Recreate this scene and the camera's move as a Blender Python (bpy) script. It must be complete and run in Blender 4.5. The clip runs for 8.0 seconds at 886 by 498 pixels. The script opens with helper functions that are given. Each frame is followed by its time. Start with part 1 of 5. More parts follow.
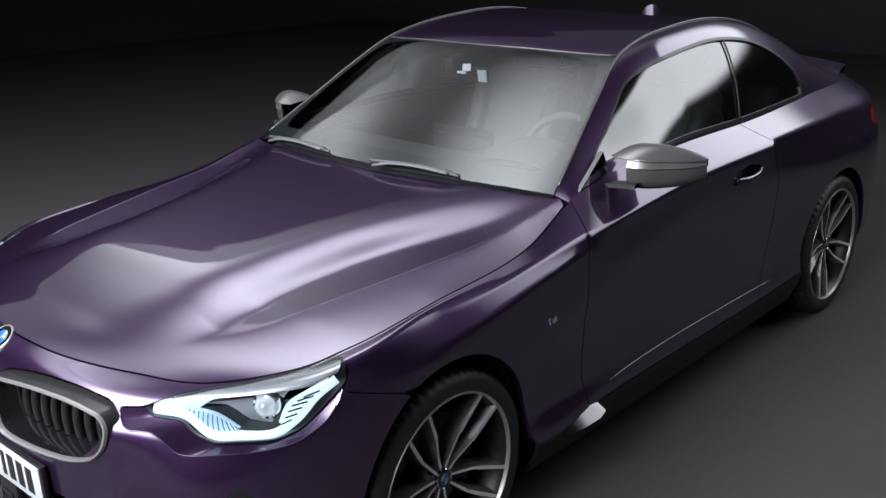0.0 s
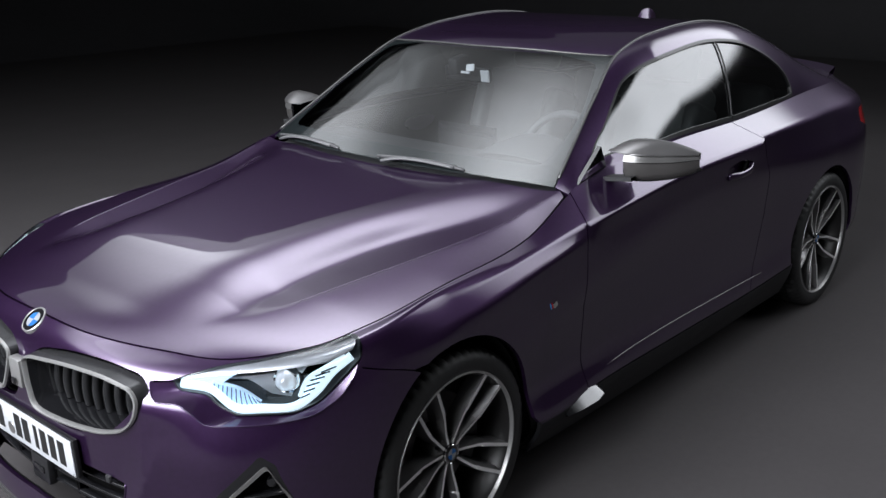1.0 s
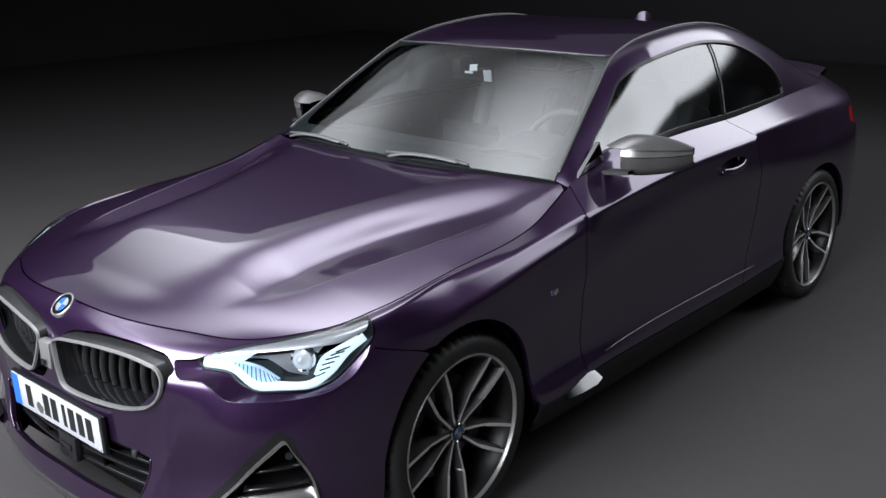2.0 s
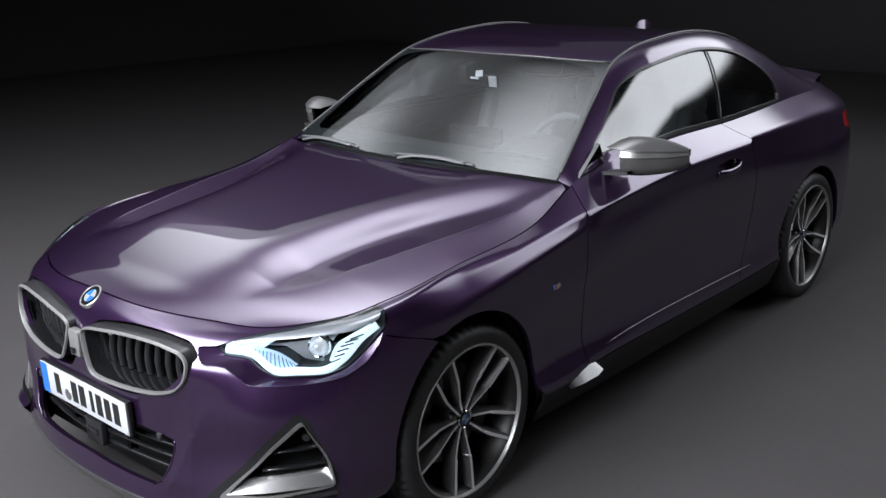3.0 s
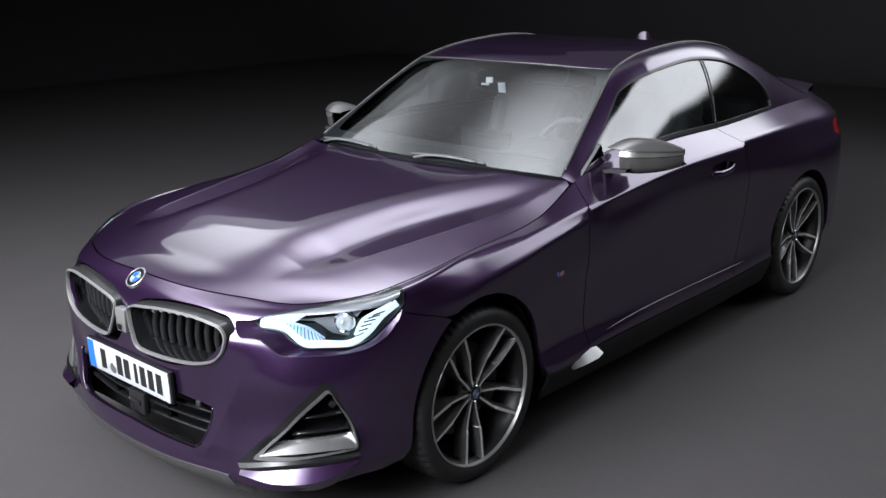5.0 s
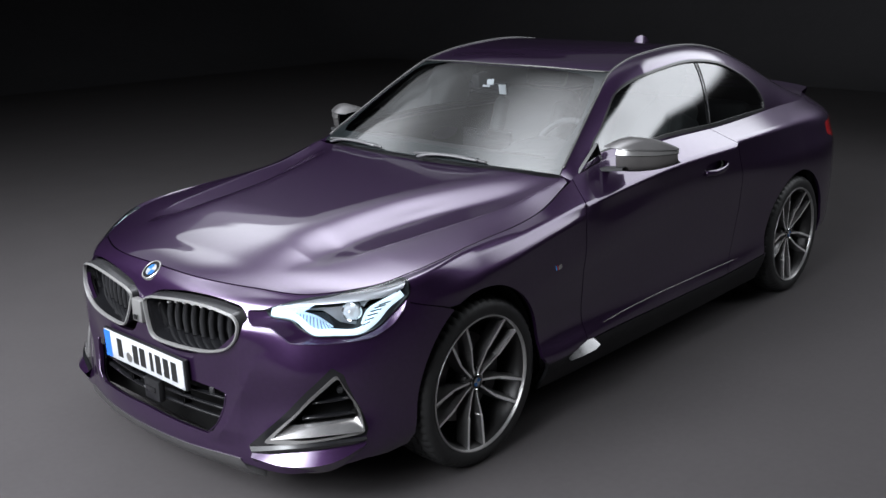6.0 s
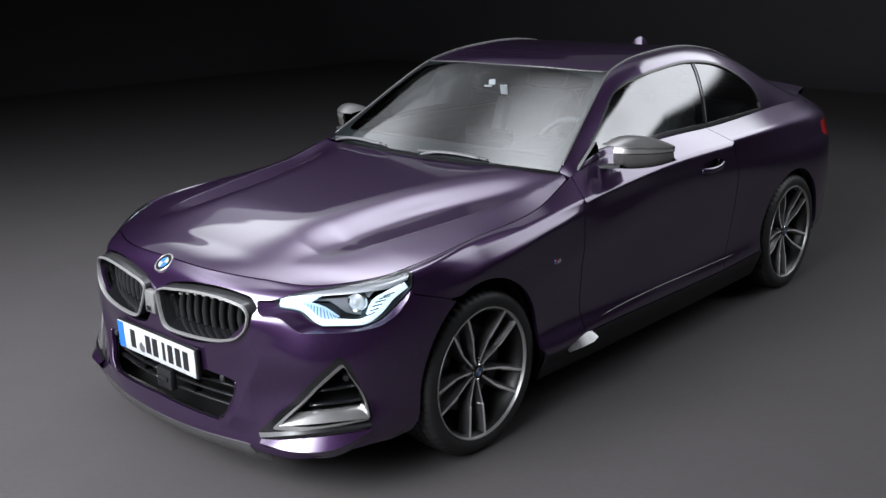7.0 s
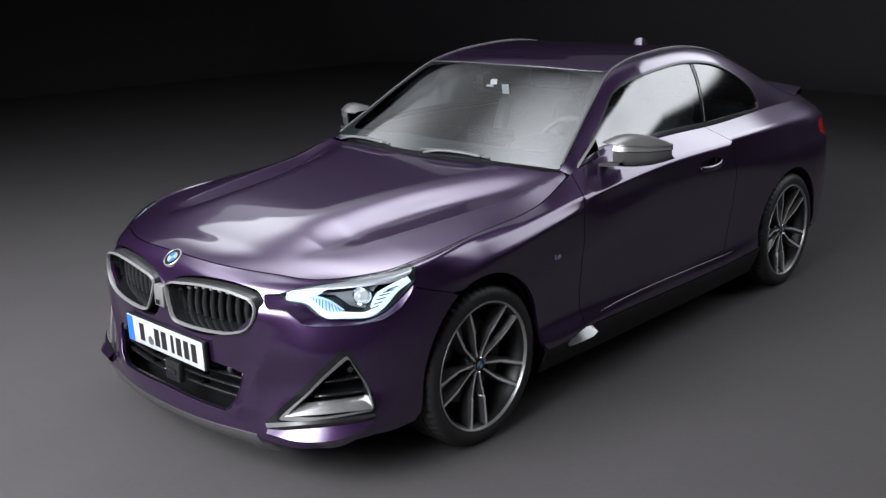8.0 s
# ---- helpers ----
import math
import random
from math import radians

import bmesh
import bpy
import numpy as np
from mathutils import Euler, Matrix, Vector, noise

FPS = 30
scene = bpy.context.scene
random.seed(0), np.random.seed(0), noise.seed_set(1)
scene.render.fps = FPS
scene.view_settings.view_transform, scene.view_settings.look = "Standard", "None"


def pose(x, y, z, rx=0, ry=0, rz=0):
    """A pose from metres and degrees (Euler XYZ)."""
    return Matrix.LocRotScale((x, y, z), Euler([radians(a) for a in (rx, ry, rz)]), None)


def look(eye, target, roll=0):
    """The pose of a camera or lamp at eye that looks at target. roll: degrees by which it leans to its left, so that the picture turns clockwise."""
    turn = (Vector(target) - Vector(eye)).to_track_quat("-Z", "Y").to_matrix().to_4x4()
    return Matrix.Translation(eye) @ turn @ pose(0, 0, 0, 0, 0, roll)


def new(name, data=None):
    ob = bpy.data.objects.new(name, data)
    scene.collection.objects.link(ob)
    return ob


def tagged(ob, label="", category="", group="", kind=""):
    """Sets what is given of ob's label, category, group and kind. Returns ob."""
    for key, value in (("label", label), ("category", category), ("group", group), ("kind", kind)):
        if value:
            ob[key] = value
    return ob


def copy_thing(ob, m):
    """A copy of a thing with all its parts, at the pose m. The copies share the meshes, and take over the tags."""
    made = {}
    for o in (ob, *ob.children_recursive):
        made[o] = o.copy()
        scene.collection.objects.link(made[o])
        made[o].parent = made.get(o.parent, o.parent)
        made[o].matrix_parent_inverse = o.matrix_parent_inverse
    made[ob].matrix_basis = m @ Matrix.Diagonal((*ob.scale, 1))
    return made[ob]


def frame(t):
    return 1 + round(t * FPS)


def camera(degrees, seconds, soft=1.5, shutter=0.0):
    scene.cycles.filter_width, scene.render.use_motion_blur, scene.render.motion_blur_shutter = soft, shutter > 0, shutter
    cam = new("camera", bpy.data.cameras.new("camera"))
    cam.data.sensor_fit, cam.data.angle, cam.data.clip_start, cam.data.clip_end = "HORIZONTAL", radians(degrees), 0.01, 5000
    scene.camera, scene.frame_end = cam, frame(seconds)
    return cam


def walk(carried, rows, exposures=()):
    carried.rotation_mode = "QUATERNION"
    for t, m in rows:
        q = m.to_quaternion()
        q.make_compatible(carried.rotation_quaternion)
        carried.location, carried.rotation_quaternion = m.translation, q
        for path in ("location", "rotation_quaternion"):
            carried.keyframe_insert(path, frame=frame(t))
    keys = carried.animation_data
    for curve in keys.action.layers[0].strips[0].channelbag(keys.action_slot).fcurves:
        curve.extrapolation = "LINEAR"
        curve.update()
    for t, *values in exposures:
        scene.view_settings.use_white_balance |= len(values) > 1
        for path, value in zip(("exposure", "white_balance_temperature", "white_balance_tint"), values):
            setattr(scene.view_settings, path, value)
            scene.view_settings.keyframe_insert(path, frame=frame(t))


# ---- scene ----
cam = camera(48.3, 8.0)
PATH = [
    (0, (1.809, 2.492, 1.812), (0.395, 1.224, 1.186), -0.9),
    (0.5, (1.882, 2.539, 1.813), (0.464, 1.271, 1.195), -0.9),
    (1, (1.957, 2.585, 1.809), (0.536, 1.318, 1.196), -0.9),
    (1.5, (2.028, 2.627, 1.809), (0.604, 1.362, 1.199), -0.9),
    (3, (2.232, 2.778, 1.813), (0.808, 1.502, 1.229), -1.0),
    (3.5, (2.3, 2.82, 1.812), (0.873, 1.541, 1.238), -0.9),
    (4, (2.365, 2.869, 1.808), (0.939, 1.585, 1.244), -0.9),
    (4.5, (2.423, 2.92, 1.813), (1.0, 1.631, 1.252), -0.8),
    (6, (2.601, 3.07, 1.814), (1.179, 1.774, 1.268), -0.8),
    (6.5, (2.648, 3.12, 1.817), (1.229, 1.82, 1.274), -0.8),
    (7, (2.692, 3.158, 1.818), (1.274, 1.856, 1.276), -0.8),
    (7.5, (2.725, 3.191, 1.818), (1.309, 1.886, 1.278), -0.8),
    (8, (2.755, 3.218, 1.816), (1.34, 1.911, 1.278), -0.8),
]
walk(cam, [(t, look(eye, target, roll)) for t, eye, target, roll in PATH], exposures=((0.0, -0.04), (3.5, 0.04), (8.0, 0.12)))

# ---------------------------------------------------------------- light
world = bpy.data.worlds.new("studio_dark")
scene.world = world
world.use_nodes = True
world.node_tree.nodes["Background"].inputs[0].default_value = (0.55, 0.55, 0.6, 1)
world.node_tree.nodes["Background"].inputs[1].default_value = 0.016
scene.view_settings.exposure = 0.0


def softbox(name, eye, target, sx, sy, power, roll=0, color=(0.918, 0.955, 1.02), spread=180):
    data = bpy.data.lights.new(name, "AREA")
    data.shape, data.size, data.size_y = "RECTANGLE", sx, sy
    data.energy, data.color, data.spread = power, color, radians(spread)
    ob = new(name, data)
    ob.matrix_world = look(eye, target, roll)
    return ob


def soft_edges(lamp, plain):
    """Let a softbox fade towards its four edges; plain: the share from the middle that stays even."""
    lamp.data.use_nodes = True
    nt = lamp.data.node_tree
    geo = nt.nodes.new("ShaderNodeNewGeometry")
    sep = nt.nodes.new("ShaderNodeSeparateXYZ")
    nt.links.new(geo.outputs["Parametric"], sep.inputs[0])
    fades = []
    for axis in ("X", "Y"):
        off = nt.nodes.new("ShaderNodeMath")
        off.operation = "SUBTRACT"
        off.inputs[1].default_value = 0.5
        away = nt.nodes.new("ShaderNodeMath")
        away.operation = "ABSOLUTE"
        fade = nt.nodes.new("ShaderNodeMapRange")
        fade.interpolation_type = "SMOOTHSTEP"
        for key, val in (("From Min", plain), ("From Max", 0.5), ("To Min", 1.0), ("To Max", 0.0)):
            fade.inputs[key].default_value = val
        nt.links.new(sep.outputs[axis], off.inputs[0])
        nt.links.new(off.outputs[0], away.inputs[0])
        nt.links.new(away.outputs[0], fade.inputs[0])
        fades.append(fade)
    both = nt.nodes.new("ShaderNodeMath")
    both.operation = "MULTIPLY"
    nt.links.new(fades[0].outputs[0], both.inputs[0])
    nt.links.new(fades[1].outputs[0], both.inputs[1])
    nt.links.new(both.outputs[0], nt.nodes["Emission"].inputs["Strength"])


overhead = softbox("ceiling_softbox", (-2.913, -0.198, 2.7), (-2.913, -0.198, 0), 9.4, 5.65, 265, spread=170)
overhead.matrix_world = pose(-2.913, -0.198, 2.7, 0, 0, -24)
# two glows drawn into its strength: one along its whole length, one over the front part with a hard slanting rear edge
overhead.data.use_nodes = True
nt = overhead.data.node_tree
geo = nt.nodes.new("ShaderNodeNewGeometry")
sep = nt.nodes.new("ShaderNodeSeparateXYZ")
nt.links.new(geo.outputs["Parametric"], sep.inputs[0])


def ramp(nt, source, x0, x1, y0, y1, kind="SMOOTHSTEP"):
    node = nt.nodes.new("ShaderNodeMapRange")
    node.interpolation_type = kind
    for key, val in (("From Min", x0), ("From Max", x1), ("To Min", y0), ("To Max", y1)):
        node.inputs[key].default_value = val
    nt.links.new(source, node.inputs[0])
    return node.outputs[0]


def maths(nt, kind, *args):
    node = nt.nodes.new("ShaderNodeMath")
    node.operation = kind
    for k, a in enumerate(args):
        if isinstance(a, (int, float)):
            node.inputs[k].default_value = a
        else:
            nt.links.new(a, node.inputs[k])
    return node.outputs[0]


lx, ly = sep.outputs["X"], sep.outputs["Y"]
# the long layer glows most along its left side and fades across and towards the back of the hall
long_glow = maths(nt, "MULTIPLY", ramp(nt, ly, 0.49, 0.72, 0.56, 5.8), ramp(nt, lx, 0.54, 0.79, 0.06, 1.0))
long_glow = maths(nt, "MULTIPLY", long_glow, ramp(nt, lx, 0.71, 0.89, 1.0, 0.18))
# the front layer
slant = maths(nt, "MULTIPLY_ADD", ly, 0.57, lx)
front_glow = maths(nt, "MULTIPLY", ramp(nt, slant, 0.868, 0.880, 0.0, 1.55), ramp(nt, lx, 0.77, 0.895, 1.0, 0.10))
front_glow = maths(nt, "MULTIPLY", front_glow, maths(nt, "MULTIPLY", ramp(nt, ly, 0.29, 0.47, 1.0, 0.0), ramp(nt, lx, 0.71, 0.79, 0.10, 1.15)))
glow = maths(nt, "ADD", long_glow, front_glow)
# its left long edge runs aslant towards the back; the strip along the right one is masked dark
aslant = maths(nt, "MULTIPLY_ADD", maths(nt, "MAXIMUM", maths(nt, "SUBTRACT", 0.62, lx), 0.0), 0.9, ly)
glow = maths(nt, "MULTIPLY", glow, ramp(nt, aslant, 0.695, 0.785, 1.0, 0.02))
glow = maths(nt, "MULTIPLY", glow, ramp(nt, ly, 0.050, 0.062, 0.0, 1.0, "LINEAR"))
nt.links.new(glow, nt.nodes["Emission"].inputs["Strength"])
# a bank behind the car's left shoulder; its strength is masked: the lower edge climbs towards one end, the upper edge
# fades out
bank = softbox("rear_bank", (-5.75, 2.7, 3.79), (-1.2, 0.75, 1.2), 7.6, 4.2, 345)
bank.data.use_nodes = True
nt = bank.data.node_tree
geo = nt.nodes.new("ShaderNodeNewGeometry")
sep = nt.nodes.new("ShaderNodeSeparateXYZ")
nt.links.new(geo.outputs["Parametric"], sep.inputs[0])
bx, by = sep.outputs["X"], sep.outputs["Y"]
climb = maths(nt, "MULTIPLY_ADD", maths(nt, "MAXIMUM", maths(nt, "SUBTRACT", bx, 0.49), 0.0), -0.75, by)
bank_mask = maths(nt, "MULTIPLY", ramp(nt, climb, 0.01, 0.12, 0.0, 1.0), ramp(nt, by, 0.80, 0.90, 1.0, 0.0))
bank_mask = maths(nt, "MULTIPLY", bank_mask, ramp(nt, bx, 0.14, 0.30, 0.0, 1.0))
bank_mask = maths(nt, "MULTIPLY", bank_mask, ramp(nt, bx, 0.76, 0.96, 1.0, 0.0))
nt.links.new(bank_mask, nt.nodes["Emission"].inputs["Strength"])
# two unseen fill lights, added to brighten the bumper and the floor ahead
soft_edges(softbox("front_fill", (5.9, 0.1, 4.3), (0.8, 0.3, 0.5), 8.4, 6.0, 1500, spread=110), 0.1)
front = softbox("front_floor_fill", (3.4, -1.6, 3.0), (3.4, -1.6, 0), 6.6, 5.4, 420)
front.matrix_world = pose(3.4, -1.6, 3.0, 0, 0, -24)
soft_edges(front, 0.1)

# ---------------------------------------------------------------- materials


def material(name, color, rough=0.5, metal=0.0, coat=0.0, emit=0.0, noise_size=0, spread=0.0, bump=0.0, coat_rough=0.03, spec=0.5):
    m = bpy.data.materials.new(name)
    m.use_nodes = True
    nt = m.node_tree
    b = nt.nodes["Principled BSDF"]
    b.inputs["Base Color"].default_value = (*color, 1)
    b.inputs["Roughness"].default_value = rough
    b.inputs["Metallic"].default_value = metal
    b.inputs["Coat Weight"].default_value = coat
    b.inputs["Coat Roughness"].default_value = coat_rough
    b.inputs["Specular IOR Level"].default_value = spec
    b.inputs["Coat IOR"].default_value = 1.68
    if emit:
        b.inputs["Emission Color"].default_value = (*color, 1)
        b.inputs["Emission Strength"].default_value = emit
    if noise_size:
        tc = nt.nodes.new("ShaderNodeTexCoord")
        fine = nt.nodes.new("ShaderNodeTexNoise")
        fine.inputs["Scale"].default_value = 1 / noise_size
        fine.inputs["Detail"].default_value = 4
        wide = nt.nodes.new("ShaderNodeTexNoise")
        wide.inputs["Scale"].default_value = 0.08 / noise_size
        add = nt.nodes.new("ShaderNodeMath")
        add.operation = "ADD"
        ramp = nt.nodes.new("ShaderNodeMapRange")
        ramp.inputs["From Min"].default_value, ramp.inputs["From Max"].default_value = 0.6, 1.4
        ramp.inputs["To Min"].default_value, ramp.inputs["To Max"].default_value = 1 - spread, 1 + spread
        mul = nt.nodes.new("ShaderNodeVectorMath")
        mul.operation = "SCALE"
        mul.inputs[0].default_value = color
        for n in (fine, wide):
            nt.links.new(tc.outputs["Object"], n.inputs["Vector"])
        nt.links.new(fine.outputs[0], add.inputs[0])
        nt.links.new(wide.outputs[0], add.inputs[1])
        nt.links.new(add.outputs[0], ramp.inputs[0])
        nt.links.new(ramp.outputs[0], mul.inputs["Scale"])
        nt.links.new(mul.outputs[0], b.inputs["Base Color"])
        if bump:
            bp = nt.nodes.new("ShaderNodeBump")
            bp.inputs["Strength"].default_value = bump
            bp.inputs["Distance"].default_value = 0.002
            nt.links.new(fine.outputs[0], bp.inputs["Height"])
            nt.links.new(bp.outputs[0], b.inputs["Normal"])
    return m


def glass_material(name, tint, ior=1.5, rough=0.015):
    m = bpy.data.materials.new(name)
    m.use_nodes = True
    nt = m.node_tree
    nt.nodes.remove(nt.nodes["Principled BSDF"])
    tr = nt.nodes.new("ShaderNodeBsdfTransparent")
    tr.inputs[0].default_value = (*tint, 1)
    gl = nt.nodes.new("ShaderNodeBsdfGlossy")
    gl.inputs["Roughness"].default_value = rough
    fr = nt.nodes.new("ShaderNodeFresnel")
    fr.inputs[0].default_value = ior
    mx = nt.nodes.new("ShaderNodeMixShader")
    nt.links.new(fr.outputs[0], mx.inputs[0])
    nt.links.new(tr.outputs[0], mx.inputs[1])
    nt.links.new(gl.outputs[0], mx.inputs[2])
    nt.links.new(mx.outputs[0], nt.nodes["Material Output"].inputs[0])
    return m


PAINT = material("purple_metallic_paint", (0.0450, 0.0190, 0.0660), rough=0.31, metal=0.76, coat=1.0, noise_size=0.0012, spread=0.12, coat_rough=0.015)
BLACK = material("gloss_black", (0.008, 0.008, 0.009), rough=0.12, coat=0.5)
TRIM = material("satin_black_trim", (0.012, 0.012, 0.013), rough=0.35, noise_size=0.002, spread=0.2)
PLASTIC = material("black_plastic", (0.016, 0.016, 0.017), rough=0.55, noise_size=0.002, spread=0.25, bump=0.15)
# near-black for the underbody, and for shade put behind gaps and openings
SHADOW_GAP = material("underbody_and_gap_shade", (0.006, 0.006, 0.006), rough=0.8, noise_size=0.02, spread=0.3, spec=0.1)
GREY = material("cerium_grey_satin", (0.33, 0.325, 0.32), rough=0.32, metal=0.6, noise_size=0.002, spread=0.05)
SILVER = material("silver_lip", (0.24, 0.235, 0.23), rough=0.3, metal=0.7, noise_size=0.002, spread=0.05)
CHROME = material("chrome", (0.8, 0.8, 0.8), rough=0.06, metal=1.0)
RIM = material("rim_dark_grey", (0.16, 0.156, 0.155), rough=0.34, metal=0.65, coat=0.4, noise_size=0.004, spread=0.1)
BARREL = material("rim_barrel_dark", (0.025, 0.024, 0.024), rough=0.4, metal=0.5, noise_size=0.004, spread=0.1)
CAPGREY = material("mirror_cap_grey", (0.189, 0.184, 0.184), rough=0.3, metal=0.7, noise_size=0.002, spread=0.05)
RIMFACE = material("rim_machined", (0.70, 0.69, 0.68), rough=0.4, metal=0.35, noise_size=0.002, spread=0.08)
EDGE = material("rim_edge_machined", (0.34, 0.335, 0.33), rough=0.36, metal=0.6, noise_size=0.002, spread=0.08)
RUBBER = material("tyre_rubber", (0.013, 0.013, 0.013), rough=0.55, noise_size=0.003, spread=0.25, bump=0.2)
DISC = material("brake_disc_steel", (0.25, 0.24, 0.24), rough=0.35, metal=0.9, noise_size=0.003, spread=0.15)
WHITE = material("plate_white", (0.46, 0.47, 0.49), rough=0.35, noise_size=0.01, spread=0.03)
BLUE = material("plate_blue", (0.02, 0.13, 0.55), rough=0.35, noise_size=0.01, spread=0.05)
INK = material("plate_ink", (0.012, 0.012, 0.012), rough=0.45, noise_size=0.01, spread=0.1)
CABIN = material("cabin_black", (0.045, 0.045, 0.047), rough=0.6, noise_size=0.004, spread=0.3, bump=0.2)
LEATHER = material("seat_leather", (0.06, 0.06, 0.062), rough=0.45, noise_size=0.004, spread=0.3, bump=0.3)
DRL = material("daytime_light", (0.72, 0.9, 1.0), emit=1.05)
REDLENS = material("tail_light_red", (0.6, 0.012, 0.02), rough=0.1, coat=1)
BADGEBLUE = material("badge_blue", (0.05, 0.25, 0.65), rough=0.2, coat=1)
FRIT = material("ceramic_frit", (0.026, 0.030, 0.031), spec=0.1, rough=0.5, noise_size=0.004, spread=0.1)
MOULD = material("satin_moulding", (0.07, 0.07, 0.07), rough=0.3, metal=0.3, noise_size=0.003, spread=0.1)
LIP = material("rim_lip_grey", (0.15, 0.147, 0.147), rough=0.4, metal=0.8, noise_size=0.003, spread=0.08)
SKIRT = material("skirt_black", (0.008, 0.008, 0.009), rough=0.45, noise_size=0.003, spread=0.2, spec=0.25)
BLADE = material("blade_satin_silver", (0.55, 0.54, 0.54), rough=0.22, metal=0.9, noise_size=0.002, spread=0.04)
FLOOR = material("studio_floor_grey", (0.061, 0.0565, 0.0574), rough=0.8, noise_size=0.03, spread=0.06, spec=0.1)
WALL = material("studio_wall_black", (0.050, 0.048, 0.051), rough=0.9, noise_size=0.1, spread=0.1)
SCREEN = glass_material("windscreen_glass", (0.56, 0.60, 0.61), 1.75, 0.06)
SIDEGLASS = glass_material("side_glass", (0.28, 0.32, 0.32), 2.6, 0.07)
LENS = glass_material("lens_cover", (0.95, 0.97, 1.0), 1.45)

# ---------------------------------------------------------------- mesh tools


def mk(name, verts, faces, mats, parent=None, label="", normals=None, smooth=True, slots=None):
    me = bpy.data.meshes.new(name)
    me.from_pydata([tuple(map(float, v)) for v in verts], [], [tuple(map(int, f)) for f in faces])
    for m in mats if isinstance(mats, (list, tuple)) else [mats]:
        me.materials.append(m)
    me.polygons.foreach_set("use_smooth", [smooth] * len(me.polygons))
    if slots is not None:
        me.polygons.foreach_set("material_index", list(slots))
    if normals is not None:
        me.normals_split_custom_set_from_vertices([tuple(map(float, n)) for n in normals])
    me.update()
    ob = new(name, me)
    if parent is not None:
        ob.parent = parent
    return tagged(ob, label)


def part(name, bm, mat, parent=None, label="", smooth=True, sharp=35):
    me = bpy.data.meshes.new(name)
    bm.to_mesh(me)
    bm.free()
    for m in mat if isinstance(mat, (list, tuple)) else [mat]:
        me.materials.append(m)
    me.polygons.foreach_set("use_smooth", [smooth] * len(me.polygons))
    if smooth:
        me.set_sharp_from_angle(angle=radians(sharp))
    ob = new(name, me)
    if parent is not None:
        ob.parent = parent
    return tagged(ob, label)


def box_bm(cx, cy, cz, sx, sy, sz, bevel=0.0, segs=2):
    bm = bmesh.new()
    bmesh.ops.create_cube(bm, size=1)
    bmesh.ops.scale(bm, vec=(sx, sy, sz), verts=bm.verts)
    if bevel:
        bmesh.ops.bevel(bm, geom=bm.edges[:], offset=bevel, segments=segs, profile=0.5, affect="EDGES")
    bmesh.ops.translate(bm, vec=(cx, cy, cz), verts=bm.verts)
    return bm


def lathe_bm(profile, n=48):
    """profile: (r, y) pairs turned round the y axis."""
    bm = bmesh.new()
    rings = [[bm.verts.new((r * math.cos(2 * math.pi * k / n), y, r * math.sin(2 * math.pi * k / n))) for k in range(n)] for r, y in profile]
    for a, b in zip(rings, rings[1:]):
        for k in range(n):
            bm.faces.new((a[k], a[(k + 1) % n], b[(k + 1) % n], b[k]))
    return bm


def tube(name, pts, r, mat, parent, label="", n=8, closed=False, rz=None):
    """A tube along a polyline; r, rz: its half-widths across and upwards."""
    pts = np.array(pts, float)
    m = len(pts)
    verts, faces = [], []
    for i in range(m):
        a, b = (pts[(i - 1) % m], pts[(i + 1) % m]) if closed else (pts[max(i - 1, 0)], pts[min(i + 1, m - 1)])
        d = (b - a) / (np.linalg.norm(b - a) + 1e-9)
        up = np.array([0, 0, 1.0]) if abs(d[2]) < 0.9 else np.array([1.0, 0, 0])
        s = np.cross(d, up)
        s /= np.linalg.norm(s)
        w = np.cross(s, d)
        for k in range(n):
            c = 2 * math.pi * k / n
            verts.append(pts[i] + s * math.cos(c) * r + w * math.sin(c) * (rz or r))
    for i in range(m if closed else m - 1):
        j = (i + 1) % m
        for k in range(n):
            faces.append((i * n + k, i * n + (k + 1) % n, j * n + (k + 1) % n, j * n + k))
    if not closed:
        faces.append(tuple(range(n))[::-1])
        faces.append(tuple((m - 1) * n + k for k in range(n)))
    return mk(name, verts, faces, mat, parent, label)


# ---- body surface: splines and stations


def spline(t, knots, values):
    """Smooth curve through values (n, ...) at the knots, for an array t."""
    knots, values, t = np.asarray(knots, float), np.asarray(values, float), np.atleast_1d(np.asarray(t, float))
    h = np.diff(knots)
    d = np.diff(values, axis=0) / h.reshape(-1, *([1] * (values.ndim - 1)))
    m = np.empty_like(values)
    m[0], m[-1] = d[0], d[-1]
    w = (h[:-1] / (h[:-1] + h[1:])).reshape(-1, *([1] * (values.ndim - 1)))
    m[1:-1] = d[:-1] * (1 - w) + d[1:] * w
    i = np.clip(np.searchsorted(knots, t, side="right") - 1, 0, len(h) - 1)
    s = ((t - knots[i]) / h[i]).reshape(-1, *([1] * (values.ndim - 1)))
    hh = h[i].reshape(s.shape)
    return (2 * s**3 - 3 * s**2 + 1) * values[i] + (s**3 - 2 * s**2 + s) * hh * m[i] + (3 * s**2 - 2 * s**3) * values[i + 1] + (s**3 - s**2) * hh * m[i + 1]


